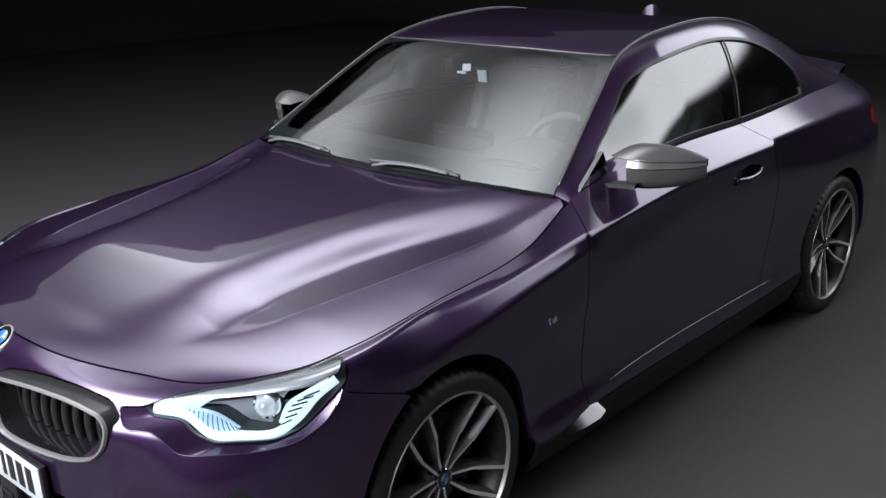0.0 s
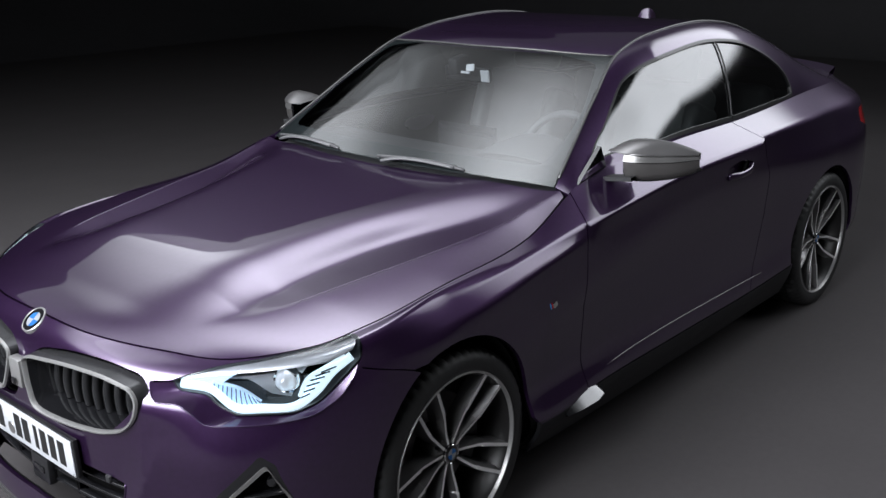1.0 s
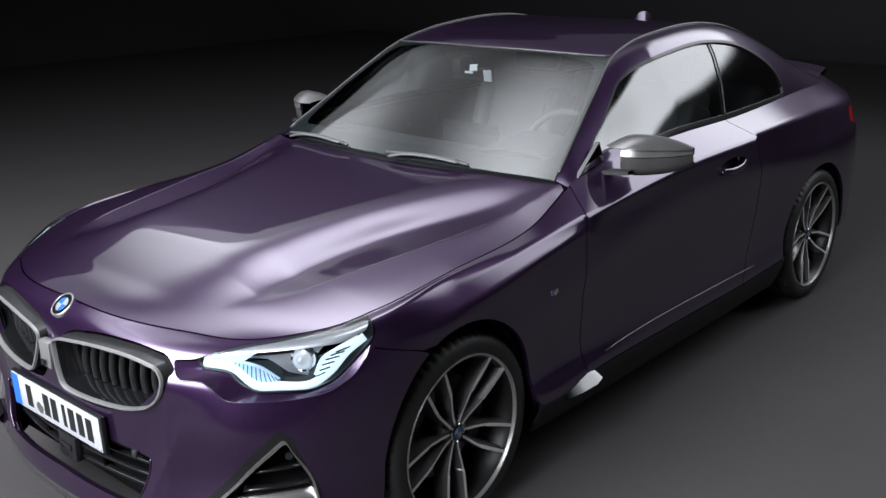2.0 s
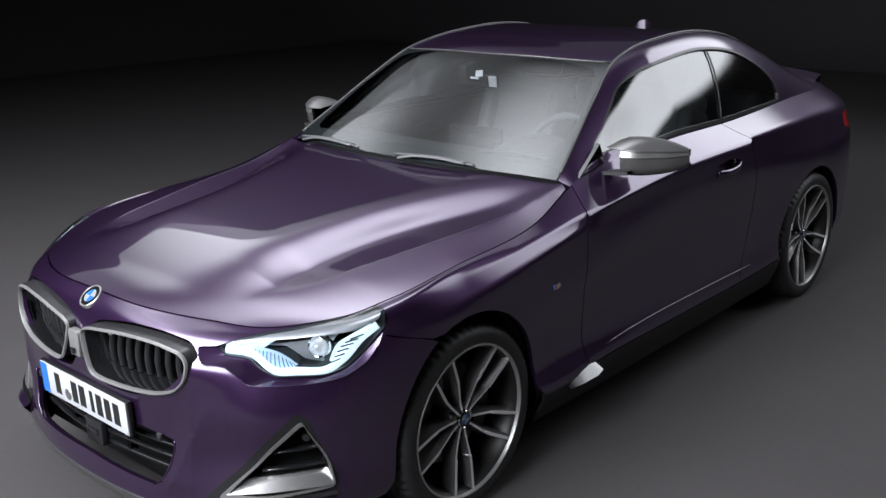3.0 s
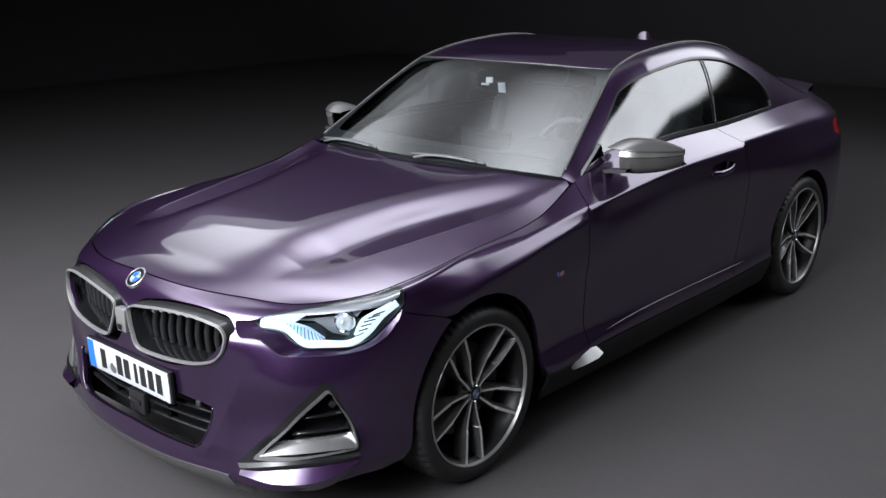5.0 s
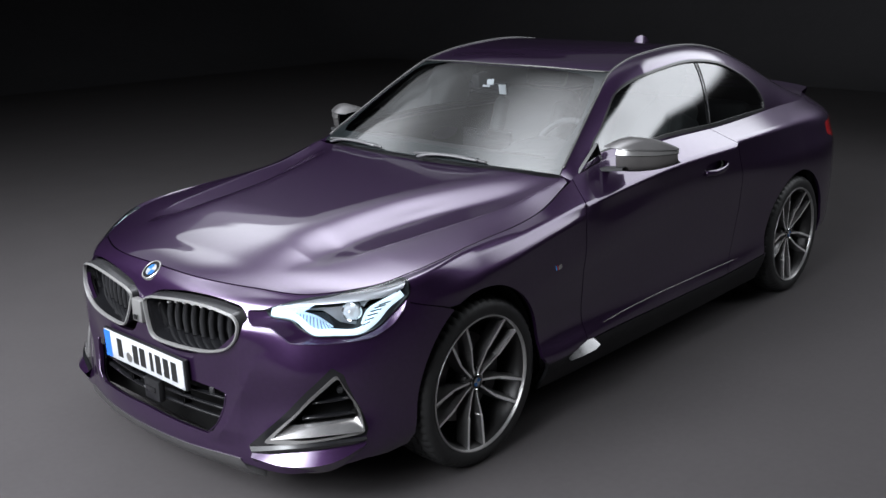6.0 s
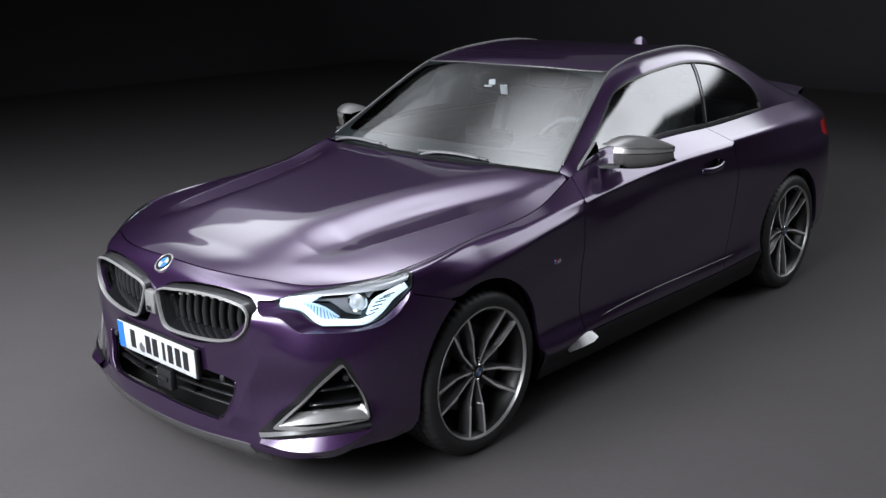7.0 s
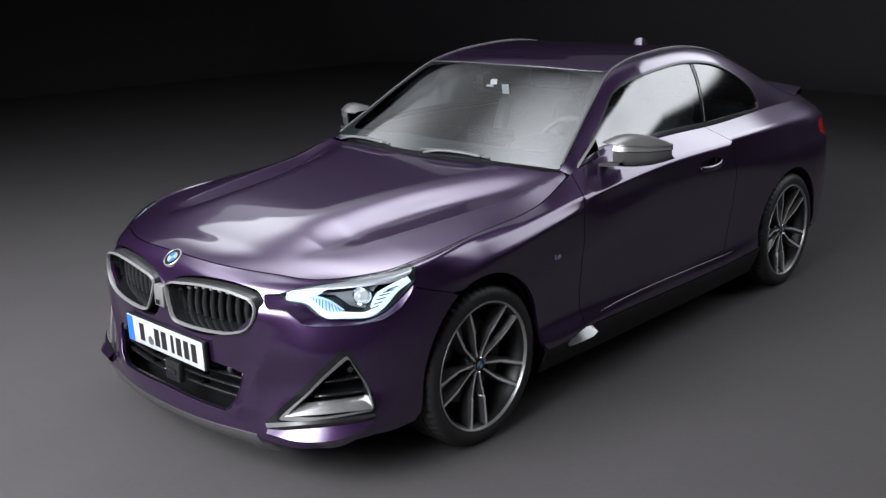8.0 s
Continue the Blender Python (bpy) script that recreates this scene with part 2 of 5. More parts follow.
# each station runs up the body: bottom edge, lower edge, low, middle, high, shoulder, top edge
STATIONS = [
    [(0.82, 0, 0.15), (0.875, 0, 0.19), (0.845, 0, 0.40), (0.845, 0, 0.56), (0.84, 0, 0.68), (0.81, 0, 0.76), (0.772, 0, 0.803)],
    [(0.815, 0.25, 0.147), (0.86, 0.25, 0.19), (0.835, 0.25, 0.40), (0.84, 0.25, 0.56), (0.835, 0.25, 0.68), (0.80, 0.25, 0.76), (0.760, 0.25, 0.799)],
    [(0.78, 0.49, 0.143), (0.81, 0.49, 0.19), (0.785, 0.49, 0.40), (0.79, 0.505, 0.56), (0.78, 0.51, 0.67), (0.74, 0.495, 0.748), (0.685, 0.47, 0.787)],
    [(0.675, 0.67, 0.143), (0.735, 0.70, 0.195), (0.69, 0.695, 0.40), (0.69, 0.705, 0.54), (0.655, 0.695, 0.66), (0.615, 0.67, 0.745), (0.583, 0.645, 0.776)],
    [(0.49, 0.78, 0.16), (0.59, 0.815, 0.22), (0.56, 0.805, 0.40), (0.56, 0.812, 0.53), (0.52, 0.81, 0.66), (0.47, 0.80, 0.765), (0.44, 0.765, 0.793)],
    [(0.34, 0.83, 0.18), (0.37, 0.868, 0.24), (0.37, 0.88, 0.40), (0.365, 0.885, 0.55), (0.34, 0.88, 0.68), (0.325, 0.866, 0.798), (0.29, 0.818, 0.818)],
    [(0, 0.87, 0.19), (0, 0.905, 0.30), (0, 0.915, 0.45), (0, 0.918, 0.58), (0, 0.916, 0.70), (0, 0.864, 0.836), (0, 0.834, 0.853)],
    [(-0.42, 0.86, 0.17), (-0.42, 0.92, 0.27), (-0.42, 0.89, 0.42), (-0.42, 0.905, 0.58), (-0.42, 0.91, 0.70), (-0.42, 0.868, 0.874), (-0.42, 0.826, 0.893)],
    [(-0.76, 0.86, 0.165), (-0.76, 0.905, 0.27), (-0.76, 0.878, 0.42), (-0.76, 0.89, 0.60), (-0.76, 0.90, 0.74), (-0.76, 0.884, 0.90), (-0.76, 0.778, 0.99)],
    [(-1.30, 0.86, 0.165), (-1.30, 0.895, 0.26), (-1.30, 0.875, 0.42), (-1.30, 0.88, 0.62), (-1.30, 0.895, 0.80), (-1.30, 0.888, 0.953), (-1.30, 0.79, 1.035)],
    [(-2.00, 0.86, 0.165), (-2.00, 0.90, 0.26), (-2.00, 0.882, 0.42), (-2.00, 0.89, 0.62), (-2.00, 0.905, 0.80), (-2.00, 0.893, 0.965), (-2.00, 0.785, 1.037)],
    [(-2.74, 0.87, 0.19), (-2.74, 0.91, 0.30), (-2.74, 0.918, 0.45), (-2.74, 0.919, 0.60), (-2.74, 0.917, 0.79), (-2.74, 0.875, 0.965), (-2.74, 0.74, 1.048)],
    [(-3.26, 0.80, 0.20), (-3.28, 0.85, 0.30), (-3.28, 0.868, 0.45), (-3.28, 0.875, 0.60), (-3.28, 0.868, 0.80), (-3.26, 0.825, 0.955), (-3.22, 0.69, 1.043)],
    [(-3.44, 0.66, 0.20), (-3.52, 0.71, 0.30), (-3.55, 0.73, 0.45), (-3.56, 0.735, 0.60), (-3.55, 0.725, 0.80), (-3.51, 0.70, 0.94), (-3.45, 0.60, 1.037)],
    [(-3.55, 0.36, 0.20), (-3.63, 0.37, 0.30), (-3.655, 0.38, 0.45), (-3.66, 0.38, 0.60), (-3.635, 0.38, 0.80), (-3.62, 0.38, 0.95), (-3.61, 0.36, 1.05)],
    [(-3.58, 0, 0.20), (-3.66, 0, 0.30), (-3.68, 0, 0.45), (-3.685, 0, 0.60), (-3.66, 0, 0.80), (-3.65, 0, 0.96), (-3.645, 0, 1.06)],
]
GRID = np.array(STATIONS, float)
# one more line between high and shoulder, fuller over the front wheel
FULL = (GRID[:, 4] + GRID[:, 5]) / 2
FULL[6], FULL[7], FULL[8] = (0, 0.920, 0.757), (-0.42, 0.907, 0.818), (-0.76, 0.8885, 0.850)
GRID = np.concatenate([GRID[:, :5], FULL[:, None], GRID[:, 5:]], axis=1)
FLIP = np.array([1.0, -1.0, 1.0])
GRID = np.concatenate([GRID[1:2] * FLIP, GRID, GRID[-2:-1] * FLIP])
STEP = np.linalg.norm(np.diff(GRID[:, 3], axis=0), axis=1)
UK = np.concatenate([[0], np.cumsum(STEP)]) - STEP[0]
VK = np.array([0.0, 0.10, 0.27, 0.42, 0.55, 0.63, 0.69, 0.80])
UMAX = UK[-2]
CREASE = 6


def shell(u, v):
    """The body's outer skin at u (metres back from the nose) and v (metres up the side)."""
    u, v = np.atleast_1d(u).astype(float), np.atleast_1d(v).astype(float)
    lines = spline(u, UK, GRID)
    # the bumper's front face meets its corner in a crease, strongest low down
    near = u < UK[5]
    if near.any():
        folded = np.where((u < UK[3])[:, None, None], spline(np.minimum(u, UK[3]), UK[:4], GRID[:4]), spline(np.maximum(u, UK[3]), UK[3:], GRID[3:]))
        fold = np.array([1.0, 1.0, 1.0, 0.8, 0.35, 0.15, 0.0, 0.0])[None, :, None] * near[:, None, None]
        lines = lines * (1 - fold) + folded * fold
    h = np.diff(VK)
    d = np.diff(lines, axis=1) / h[:, None]
    m = np.empty_like(lines)
    m[:, 0], m[:, -1] = d[:, 0], d[:, -1]
    w = (h[:-1] / (h[:-1] + h[1:]))[:, None]
    m[:, 1:-1] = d[:, :-1] * (1 - w) + d[:, 1:] * w
    x5 = lines[:, CREASE, 0]
    sharp = np.clip(0.25 - x5 / 0.35, 0, 1) * np.clip((0.42 - x5) / 0.3, 0, 1) *  np.clip((x5 + 3.1) / 0.4, 0, 1)
    low, high = m.copy(), m.copy()
    low[:, CREASE] = m[:, CREASE] * (1 - sharp[:, None]) + d[:, CREASE - 1] * sharp[:, None]
    high[:, CREASE] = m[:, CREASE] * (1 - sharp[:, None]) + d[:, CREASE] * sharp[:, None]
    # crisp lower edge of the blister over the front wheel
    x4 = lines[:, 5, 0]
    crisp = 0.85 * np.clip((0.14 - x4) / 0.15, 0, 1) * np.clip((x4 + 0.80) / 0.2, 0, 1)
    low[:, 5] = m[:, 5] * (1 - crisp[:, None]) + d[:, 4] * crisp[:, None]
    high[:, 5] = m[:, 5] * (1 - crisp[:, None]) + d[:, 5] * crisp[:, None]
    i = np.clip(np.searchsorted(VK, v, side="right") - 1, 0, len(h) - 1)
    r = np.arange(len(v))
    s, hh = ((v - VK[i]) / h[i])[:, None], h[i][:, None]
    a, b, ma, mb = lines[r, i], lines[r, i + 1], high[r, i], low[r, i + 1]
    p = (2 * s**3 - 3 * s**2 + 1) * a + (s**3 - 2 * s**2 + s) * hh * ma + (3 * s**2 - 2 * s**3) * b + (s**3 - s**2) * hh * mb
    # folded edge on the bumper between the lower intake and the corner intake
    t = np.clip(u / UK[4], 0, 1)
    away = p[:, 1] - (0.405 + 0.52 * (p[:, 2] - 0.29))
    tent = np.clip(1 - np.where(away < 0, -away / 0.10, away / 0.17), 0, 1)
    rise = np.clip((p[:, 2] - 0.24) / 0.06, 0, 1) * np.clip((0.60 - p[:, 2]) / 0.16, 0, 1) * np.clip((1 - t) / 0.25, 0, 1)
    return p + (0.015 * tent**1.5 * rise)[:, None] * np.array((0.88, 0.47, 0.0))


# top of the car: bonnet, windscreen, roof, rear window, boot lid
RAIL_X = [-0.60, -0.685, -0.90, -1.10, -1.27, -1.434, -1.69, -2.03, -2.34, -2.60, -2.92, -3.20, -3.45, -3.62]
RAIL_Y = [0.76, 0.735, 0.675, 0.622, 0.577, 0.557, 0.549, 0.546, 0.546, 0.55, 0.55, 0.54, 0.50, 0.36]
RAIL_Z = [0.925, 0.985, 1.122, 1.248, 1.343, 1.387, 1.417, 1.423, 1.380, 1.302, 1.182, 1.092, 1.064, 1.056]
MID_X = [-0.40, -0.57, -0.80, -1.00, -1.15, -1.40, -1.80, -2.20, -2.55, -2.80, -3.15, -3.35, -3.645]
MID_Z = [0.90, 0.995, 1.155, 1.285, 1.367, 1.404, 1.424, 1.412, 1.358, 1.275, 1.125, 1.078, 1.062]


def rail(x):
    x = np.atleast_1d(x)
    return np.stack([x, spline(-x, [-k for k in RAIL_X], RAIL_Y), spline(-x, [-k for k in RAIL_X], RAIL_Z)], 1)


def top(x, y):
    """Windscreen, roof and rear window as one skin over the plan."""
    x, y = np.atleast_1d(x).astype(float), np.atleast_1d(y).astype(float)
    r = rail(x)
    mid = spline(-x, [-k for k in MID_X], MID_Z)
    q = np.clip(np.abs(y) / r[:, 1], 0, 1.3)
    return np.stack([x, y, mid + (r[:, 2] - mid) * q**2.3], 1)


def belt(x):
    """The top edge of the body side at x."""
    uu = np.interp(-np.atleast_1d(x), -BELT[:, 0], BELT_U)
    return shell(uu, np.full(len(uu), VK[-1]))


BELT_U = np.linspace(UK[6], UMAX, 400)
BELT = shell(BELT_U, np.full(400, VK[-1]))


def side(x, s):
    """Cabin side from the belt (s = 0) to the roof rail (s = 1)."""
    x, s = np.atleast_1d(x).astype(float), np.atleast_1d(s).astype(float)[:, None]
    a, b = belt(x)[:, 1:], rail(x)[:, 1:]
    dy, dz = a[:, :1] - b[:, :1], b[:, 1:] - a[:, 1:]
    f = np.clip((-0.85 - x) / 0.6, 0, 1)[:, None]
    p1 = np.concatenate([a[:, :1] - (0.33 - 0.17 * f) * dy, a[:, 1:] + (0.33 + 0.13 * f) * dz], 1)
    p2 = np.concatenate([b[:, :1] + (0.33 + 0.20 * f) * dy, b[:, 1:] - (0.33 - 0.30 * f) * dz], 1)
    yz = (1 - s) ** 3 * a + 3 * s * (1 - s) ** 2 * p1 + 3 * s * s * (1 - s) * p2 + s**3 * b
    return np.concatenate([x[:, None], yz], 1)


def crease_y(x):
    """Where the sharp bonnet crease runs from the headlight to the windscreen's corner."""
    return spline(-np.atleast_1d(x), [-0.60, -0.464, -0.405, -0.32, -0.238, -0.151, 0.026, 0.231, 0.45, 0.66], [0.49, 0.540, 0.564, 0.592, 0.612, 0.629, 0.664, 0.699, 0.727, 0.752])


def bonnet(x, y):
    """The bonnet over the plan: crowned middle, two ridges that run back from the grille."""
    x, y = np.atleast_1d(x).astype(float), np.atleast_1d(y).astype(float)
    edge = np.stack([np.interp(-x, -HOOD_EDGE[:, 0], HOOD_EDGE[:, k]) for k in (1, 2)], 1)
    mid = spline(-x, [-0.80, -0.772, -0.6, -0.45, -0.34, -0.28, -0.20, 0.0, 0.35, 0.57, 0.72], [0.788, 0.803, 0.846, 0.8795, 0.9022, 0.9112, 0.9192, 0.937, 0.967, 0.985, 0.997])
    q = np.clip(np.abs(y) / np.maximum(edge[:, 0], 0.02), 0, 1.05)
    ease = lambda t: np.clip(t, 0, 1) ** 2 * (3 - 2 * np.clip(t, 0, 1))
    drop = mid - edge[:, 1]
    a = np.abs(y)
    line1 = 0.145 + 0.30 * np.clip(0.30 - x, -0.1, 1.0)
    c = crease_y(x)
    fade = ease((0.50 - x) / 0.20) * ease((x + 0.62) / 0.75)
    wide = 0.020 + 0.150 * (1 - np.exp(-np.clip(0.45 - x, 0, 2) / 0.20)) * ease((x + 0.75) / 0.75)
    valley = 0.038 * wide * fade
    foot = c - wide
    ahead = np.clip((x + 0.6) / 1.1, 0, 1)
    high = (0.087 + (drop - 0.087) * ease((-0.05 - x) / 0.5)) * (0.625 + 0.10 * ahead)
    t = np.clip((a - line1) / np.maximum(foot - line1, 0.05), 0, 1)
    roll = (high + valley) * ease(t ** (1.5 + 0.9 * ahead))
    r = np.clip((a - foot) / wide, 0, 1)
    rise = valley * 1.2 * r**2 / (r + 0.2)
    w = np.clip((a - c) / np.maximum(edge[:, 0] - c, 0.05), 0, 1.1) ** 1.22
    back = ease((0.62 - x) / 0.32)
    z = mid - (drop * q**2.8) * (1 - back) - back * (roll - rise + (drop - high) * w)
    return np.stack([x, y, z], 1)


HOOD_U = np.linspace(0, UK[10], 500)
HOOD_EDGE = shell(HOOD_U, np.full(500, VK[-1]))
# ---- end of body surface


def slope(surf, uv, h=1e-3):
    u, v = uv[:, 0], uv[:, 1]
    n = np.cross(surf(u + h, v) - surf(u - h, v), surf(u, v + h) - surf(u, v - h))
    return n / (np.linalg.norm(n, axis=1)[:, None] + 1e-12)


_U, _V = np.meshgrid(np.linspace(0, UMAX, 700), np.linspace(0, VK[-1], 90), indexing="ij")
_UV = np.stack([_U.ravel(), _V.ravel()], 1)
_P = shell(_UV[:, 0], _UV[:, 1])


def on_shell(points, axes=(0, 1, 2), u0=0.0, u1=99.0):
    """Skin coordinates of points given by some of their x, y, z."""
    axes, pts = list(axes), np.atleast_2d(np.asarray(points, float))
    pick = (_UV[:, 0] >= u0) & (_UV[:, 0] <= u1)
    cand, cuv = _P[pick][:, axes], _UV[pick]
    uv = np.array([cuv[np.argmin(((cand - p) ** 2).sum(1))] for p in pts])
    for _ in range(5):
        h = 1e-4
        f = shell(uv[:, 0], uv[:, 1])[:, axes]
        fu = (shell(uv[:, 0] + h, uv[:, 1])[:, axes] - f) / h
        fv = (shell(uv[:, 0], uv[:, 1] + h)[:, axes] - f) / h
        for k in range(len(uv)):
            step, *_r = np.linalg.lstsq(np.stack([fu[k], fv[k]], 1), pts[k] - f[k], rcond=None)
            uv[k] += np.clip(step, -0.03, 0.03)
    uv[:, 1] = np.clip(uv[:, 1], 0, VK[-1])
    return uv


def dense(pts, step=0.012, closed=True):
    pts = [np.asarray(p, float) for p in pts]
    out = []
    for a, b in zip(pts, pts[1:] + pts[:1] if closed else pts[1:]):
        n = max(1, int(np.ceil(np.linalg.norm(b - a) / step)))
        out += [a + (b - a) * k / n for k in range(n)]
    return np.array(out if closed else out + [pts[-1]])


def rounded(pts, n=5, r=0.3):
    """A closed outline with its corners cut round (r: share of the shorter side)."""
    pts = [np.asarray(p, float) for p in pts]
    out = []
    for i, p in enumerate(pts):
        a, b = pts[i - 1], pts[(i + 1) % len(pts)]
        d = r * min(np.linalg.norm(a - p), np.linalg.norm(b - p))
        s, e = p + (a - p) / (np.linalg.norm(a - p) + 1e-9) * d, p + (b - p) / (np.linalg.norm(b - p) + 1e-9) * d
        out += [(1 - k) ** 2 * s + 2 * k * (1 - k) * p + k * k * e for k in np.linspace(0, 1, n)]
    return out


def inside(pts, poly):
    x, y = pts[:, 0], pts[:, 1]
    hit = np.zeros(len(pts), bool)
    for (x0, y0), (x1, y1) in zip(poly, np.roll(poly, -1, axis=0)):
        if y0 != y1:
            hit ^= ((y0 > y) != (y1 > y)) & (x < (x1 - x0) * (y - y0) / (y1 - y0) + x0)
    return hit


def trimmed(surf, outline, holes=(), h=0.03, sign=1.0, lift=0.0, folds=()):
    """A piece of a skin inside an outline, without the holes: points, normals, triangles."""
    from_pts = [dense(outline, min(0.012, h))] + [dense(o, min(0.012, h)) for o in holes]
    lo, hi = from_pts[0].min(0), from_pts[0].max(0)
    gx, gy = np.meshgrid(np.arange(lo[0] + h / 2, hi[0], h), np.arange(lo[1] + h / 2, hi[1], h), indexing="ij")
    g = np.stack([gx.ravel(), gy.ravel()], 1)
    g = g[inside(g, from_pts[0])]
    for o in from_pts[1:]:
        g = g[~inside(g, o)]
    folds = [dense(o, h, False) for o in folds]
    edge = np.concatenate(from_pts + folds)
    if len(g):
        far = np.array([((edge - p) ** 2).sum(1).min() for p in g]) > (0.4 * h) ** 2
        g = g[far]
    verts, edges = [Vector(p) for p in edge], []
    start = 0
    for o in from_pts:
        edges += [(start + k, start + (k + 1) % len(o)) for k in range(len(o))]
        start += len(o)
    for o in folds:
        edges += [(start + k, start + k + 1) for k in range(len(o) - 1)]
        start += len(o)
    verts += [Vector(p) for p in g]
    from mathutils.geometry import delaunay_2d_cdt
    vs, _e, fs, *_o = delaunay_2d_cdt(verts, edges, [], 0, 1e-6)
    uv = np.array([tuple(v) for v in vs])
    fs = np.array(fs)
    mid = uv[fs].mean(1)
    keep = inside(mid, from_pts[0])
    for o in from_pts[1:]:
        keep &= ~inside(mid, o)
    fs = fs[keep]
    used = np.unique(fs)
    back = np.full(len(uv), -1)
    back[used] = np.arange(len(used))
    uv, fs = uv[used], back[fs]
    p, n = surf(uv[:, 0], uv[:, 1]), slope(surf, uv) * sign
    c = np.cross(p[fs[:, 1]] - p[fs[:, 0]], p[fs[:, 2]] - p[fs[:, 0]])
    wrong = (c * n[fs[:, 0]]).sum(1) < 0
    fs[wrong] = fs[wrong][:, ::-1]
    return p + n * lift, n, fs


def with_rim(p, n, fs, depth):
    """Turn the open edges of a sheet inwards, so that it has thickness at its seams."""
    count = {}
    for f in fs:
        for a, b in ((f[0], f[1]), (f[1], f[2]), (f[2], f[0])):
            count[(a, b)] = 1
    open_edges = [(a, b) for (a, b) in count if (b, a) not in count and not (abs(p[a][1]) < 1e-4 and abs(p[b][1]) < 1e-4)]
    ps, ns, fl = [p], [n], [tuple(f) for f in fs]
    k = len(p)
    for a, b in open_edges:
        out = np.cross(p[b] - p[a], n[a])
        out /= np.linalg.norm(out) + 1e-12
        ps.append(np.array([p[a], p[b], p[b] - n[b] * depth, p[a] - n[a] * depth]))
        ns.append(np.array([out] * 4))
        fl.append((k + 1, k, k + 3, k + 2))
        k += 4
    return np.concatenate(ps), np.concatenate(ns), fl


def mirrored(p, n, fl):
    return p * FLIP, n * FLIP, [tuple(reversed(f)) for f in fl]


def panel(name, sheet, mat, parent, label="", depth=0.014, join=False, both=True):
    """One panel, its mirror twin, or both halves joined into one panel. Returns the left one and the right one."""
    p, n, fl = with_rim(*sheet, depth) if depth else (sheet[0], sheet[1], [tuple(f) for f in sheet[2]])
    q, m, gl = mirrored(p, n, fl)
    if join:
        n2 = n.copy()
        flat = np.abs(p[:, 1]) < 1e-4
        n2[flat, 1] = 0
        m2 = n2 * FLIP
        k = len(p)
        return mk(name, np.concatenate([p, q]), fl + [tuple(i + k for i in f) for f in gl], mat, parent, label, np.concatenate([n2, m2]))
    left = mk(name, p, fl, mat, parent, label, n)
    if not both:
        return left
    return left, mk(name, q, gl, mat, parent, label, m)


# ---------------------------------------------------------------- studio
def flat_grid(name, x0, x1, y0, y1, z, n, mat, label):
    bm = bmesh.new()
    bmesh.ops.create_grid(bm, x_segments=n, y_segments=n, size=0.5)
    bmesh.ops.scale(bm, vec=(x1 - x0, y1 - y0, 1), verts=bm.verts)
    bmesh.ops.translate(bm, vec=((x0 + x1) / 2, (y0 + y1) / 2, z), verts=bm.verts)
    return tagged(part(name, bm, mat, None, label), kind="structure", category=name.split("_")[0])


flat_grid("floor", -16, 12, -16, 12, 0, 8, FLOOR, "smooth dark grey studio floor under the car")
for wname, cx, cy, sx, sy in (("wall_north", -2, 12.1, 28.4, 0.2), ("wall_south", -2, -16.1, 28.4, 0.2), ("wall_east", 12.1, -2, 0.2, 28), ("wall_west", -16.1, -2, 0.2, 28)):
    tagged(part(wname, box_bm(cx, cy, 4, sx, sy, 8.0), WALL, None, "dark unlit black studio wall"), kind="structure", category="wall")
# rounded sweep from the floor up into the four walls
sweep = [(3.6 * (1 - math.sin(a)), 0.004 + 3.6 * (1 - math.cos(a))) for a in np.linspace(0, math.pi / 2, 25)] + [(0.0, 7.99)]
turns = np.linspace(0, 2 * math.pi, 65)[:-1] + math.pi / 64
bm = bmesh.new()
loops = [[bm.verts.new((-2 + math.copysign(9.95, math.cos(a)) + (4.0 - d) * math.cos(a), -2 + math.copysign(9.95, math.sin(a)) + (4.0 - d) * math.sin(a), z)) for a in turns] for d, z in sweep]
for lo, hi in zip(loops, loops[1:]):
    for k in range(64):
        bm.faces.new((lo[k - 1], hi[k - 1], hi[k], lo[k])).smooth = True
tagged(part("wall_sweep", bm, WALL, None, "dark curved studio wall sweeping up from floor"), kind="structure", category="wall")
tagged(part("ceiling", box_bm(-2, -2, 8.1, 28.4, 28.4, 0.2), WALL, None, "dark unlit black studio ceiling"), kind="structure", category="ceiling")

# ---------------------------------------------------------------- car: outlines on the skin
car = tagged(new("car"), "dark purple metallic two-door coupe parked in a dark studio", "car")
car.empty_display_size = 0.2
WELL_Z, WELL_R = 0.335, 0.380
FRONT_WELL, REAR_WELL = 0.045, -2.705
REAR_X = -2.741


def arch(cx, a0, a1, n=40, r=WELL_R):
    """The wheel opening; the front one is flatter ahead of the tyre and falls straight to the sill."""
    out = []
    for k in range(n + 1):
        a = radians(a0 + (a1 - a0) * k / n)
        c, z = math.cos(a), WELL_Z + r * math.sin(a)
        if cx == FRONT_WELL:
            reach = (r - 0.050) if c > 0 else (r - 0.025)
            across = math.copysign(1.0 + 0.05 * -math.sin(a), c) if math.sin(a) < 0 else c
            out.append((0.018 + reach * across, z))
        else:
            out.append((cx + r * c, z))
    return out


def edge_u(x, v=0.0):
    """Skin coordinate u where the line at height v passes x along the car's side."""
    us = np.linspace(UK[5], UK[13], 900)
    return float(np.interp(-x, -shell(us, np.full(900, v))[:, 0], us))


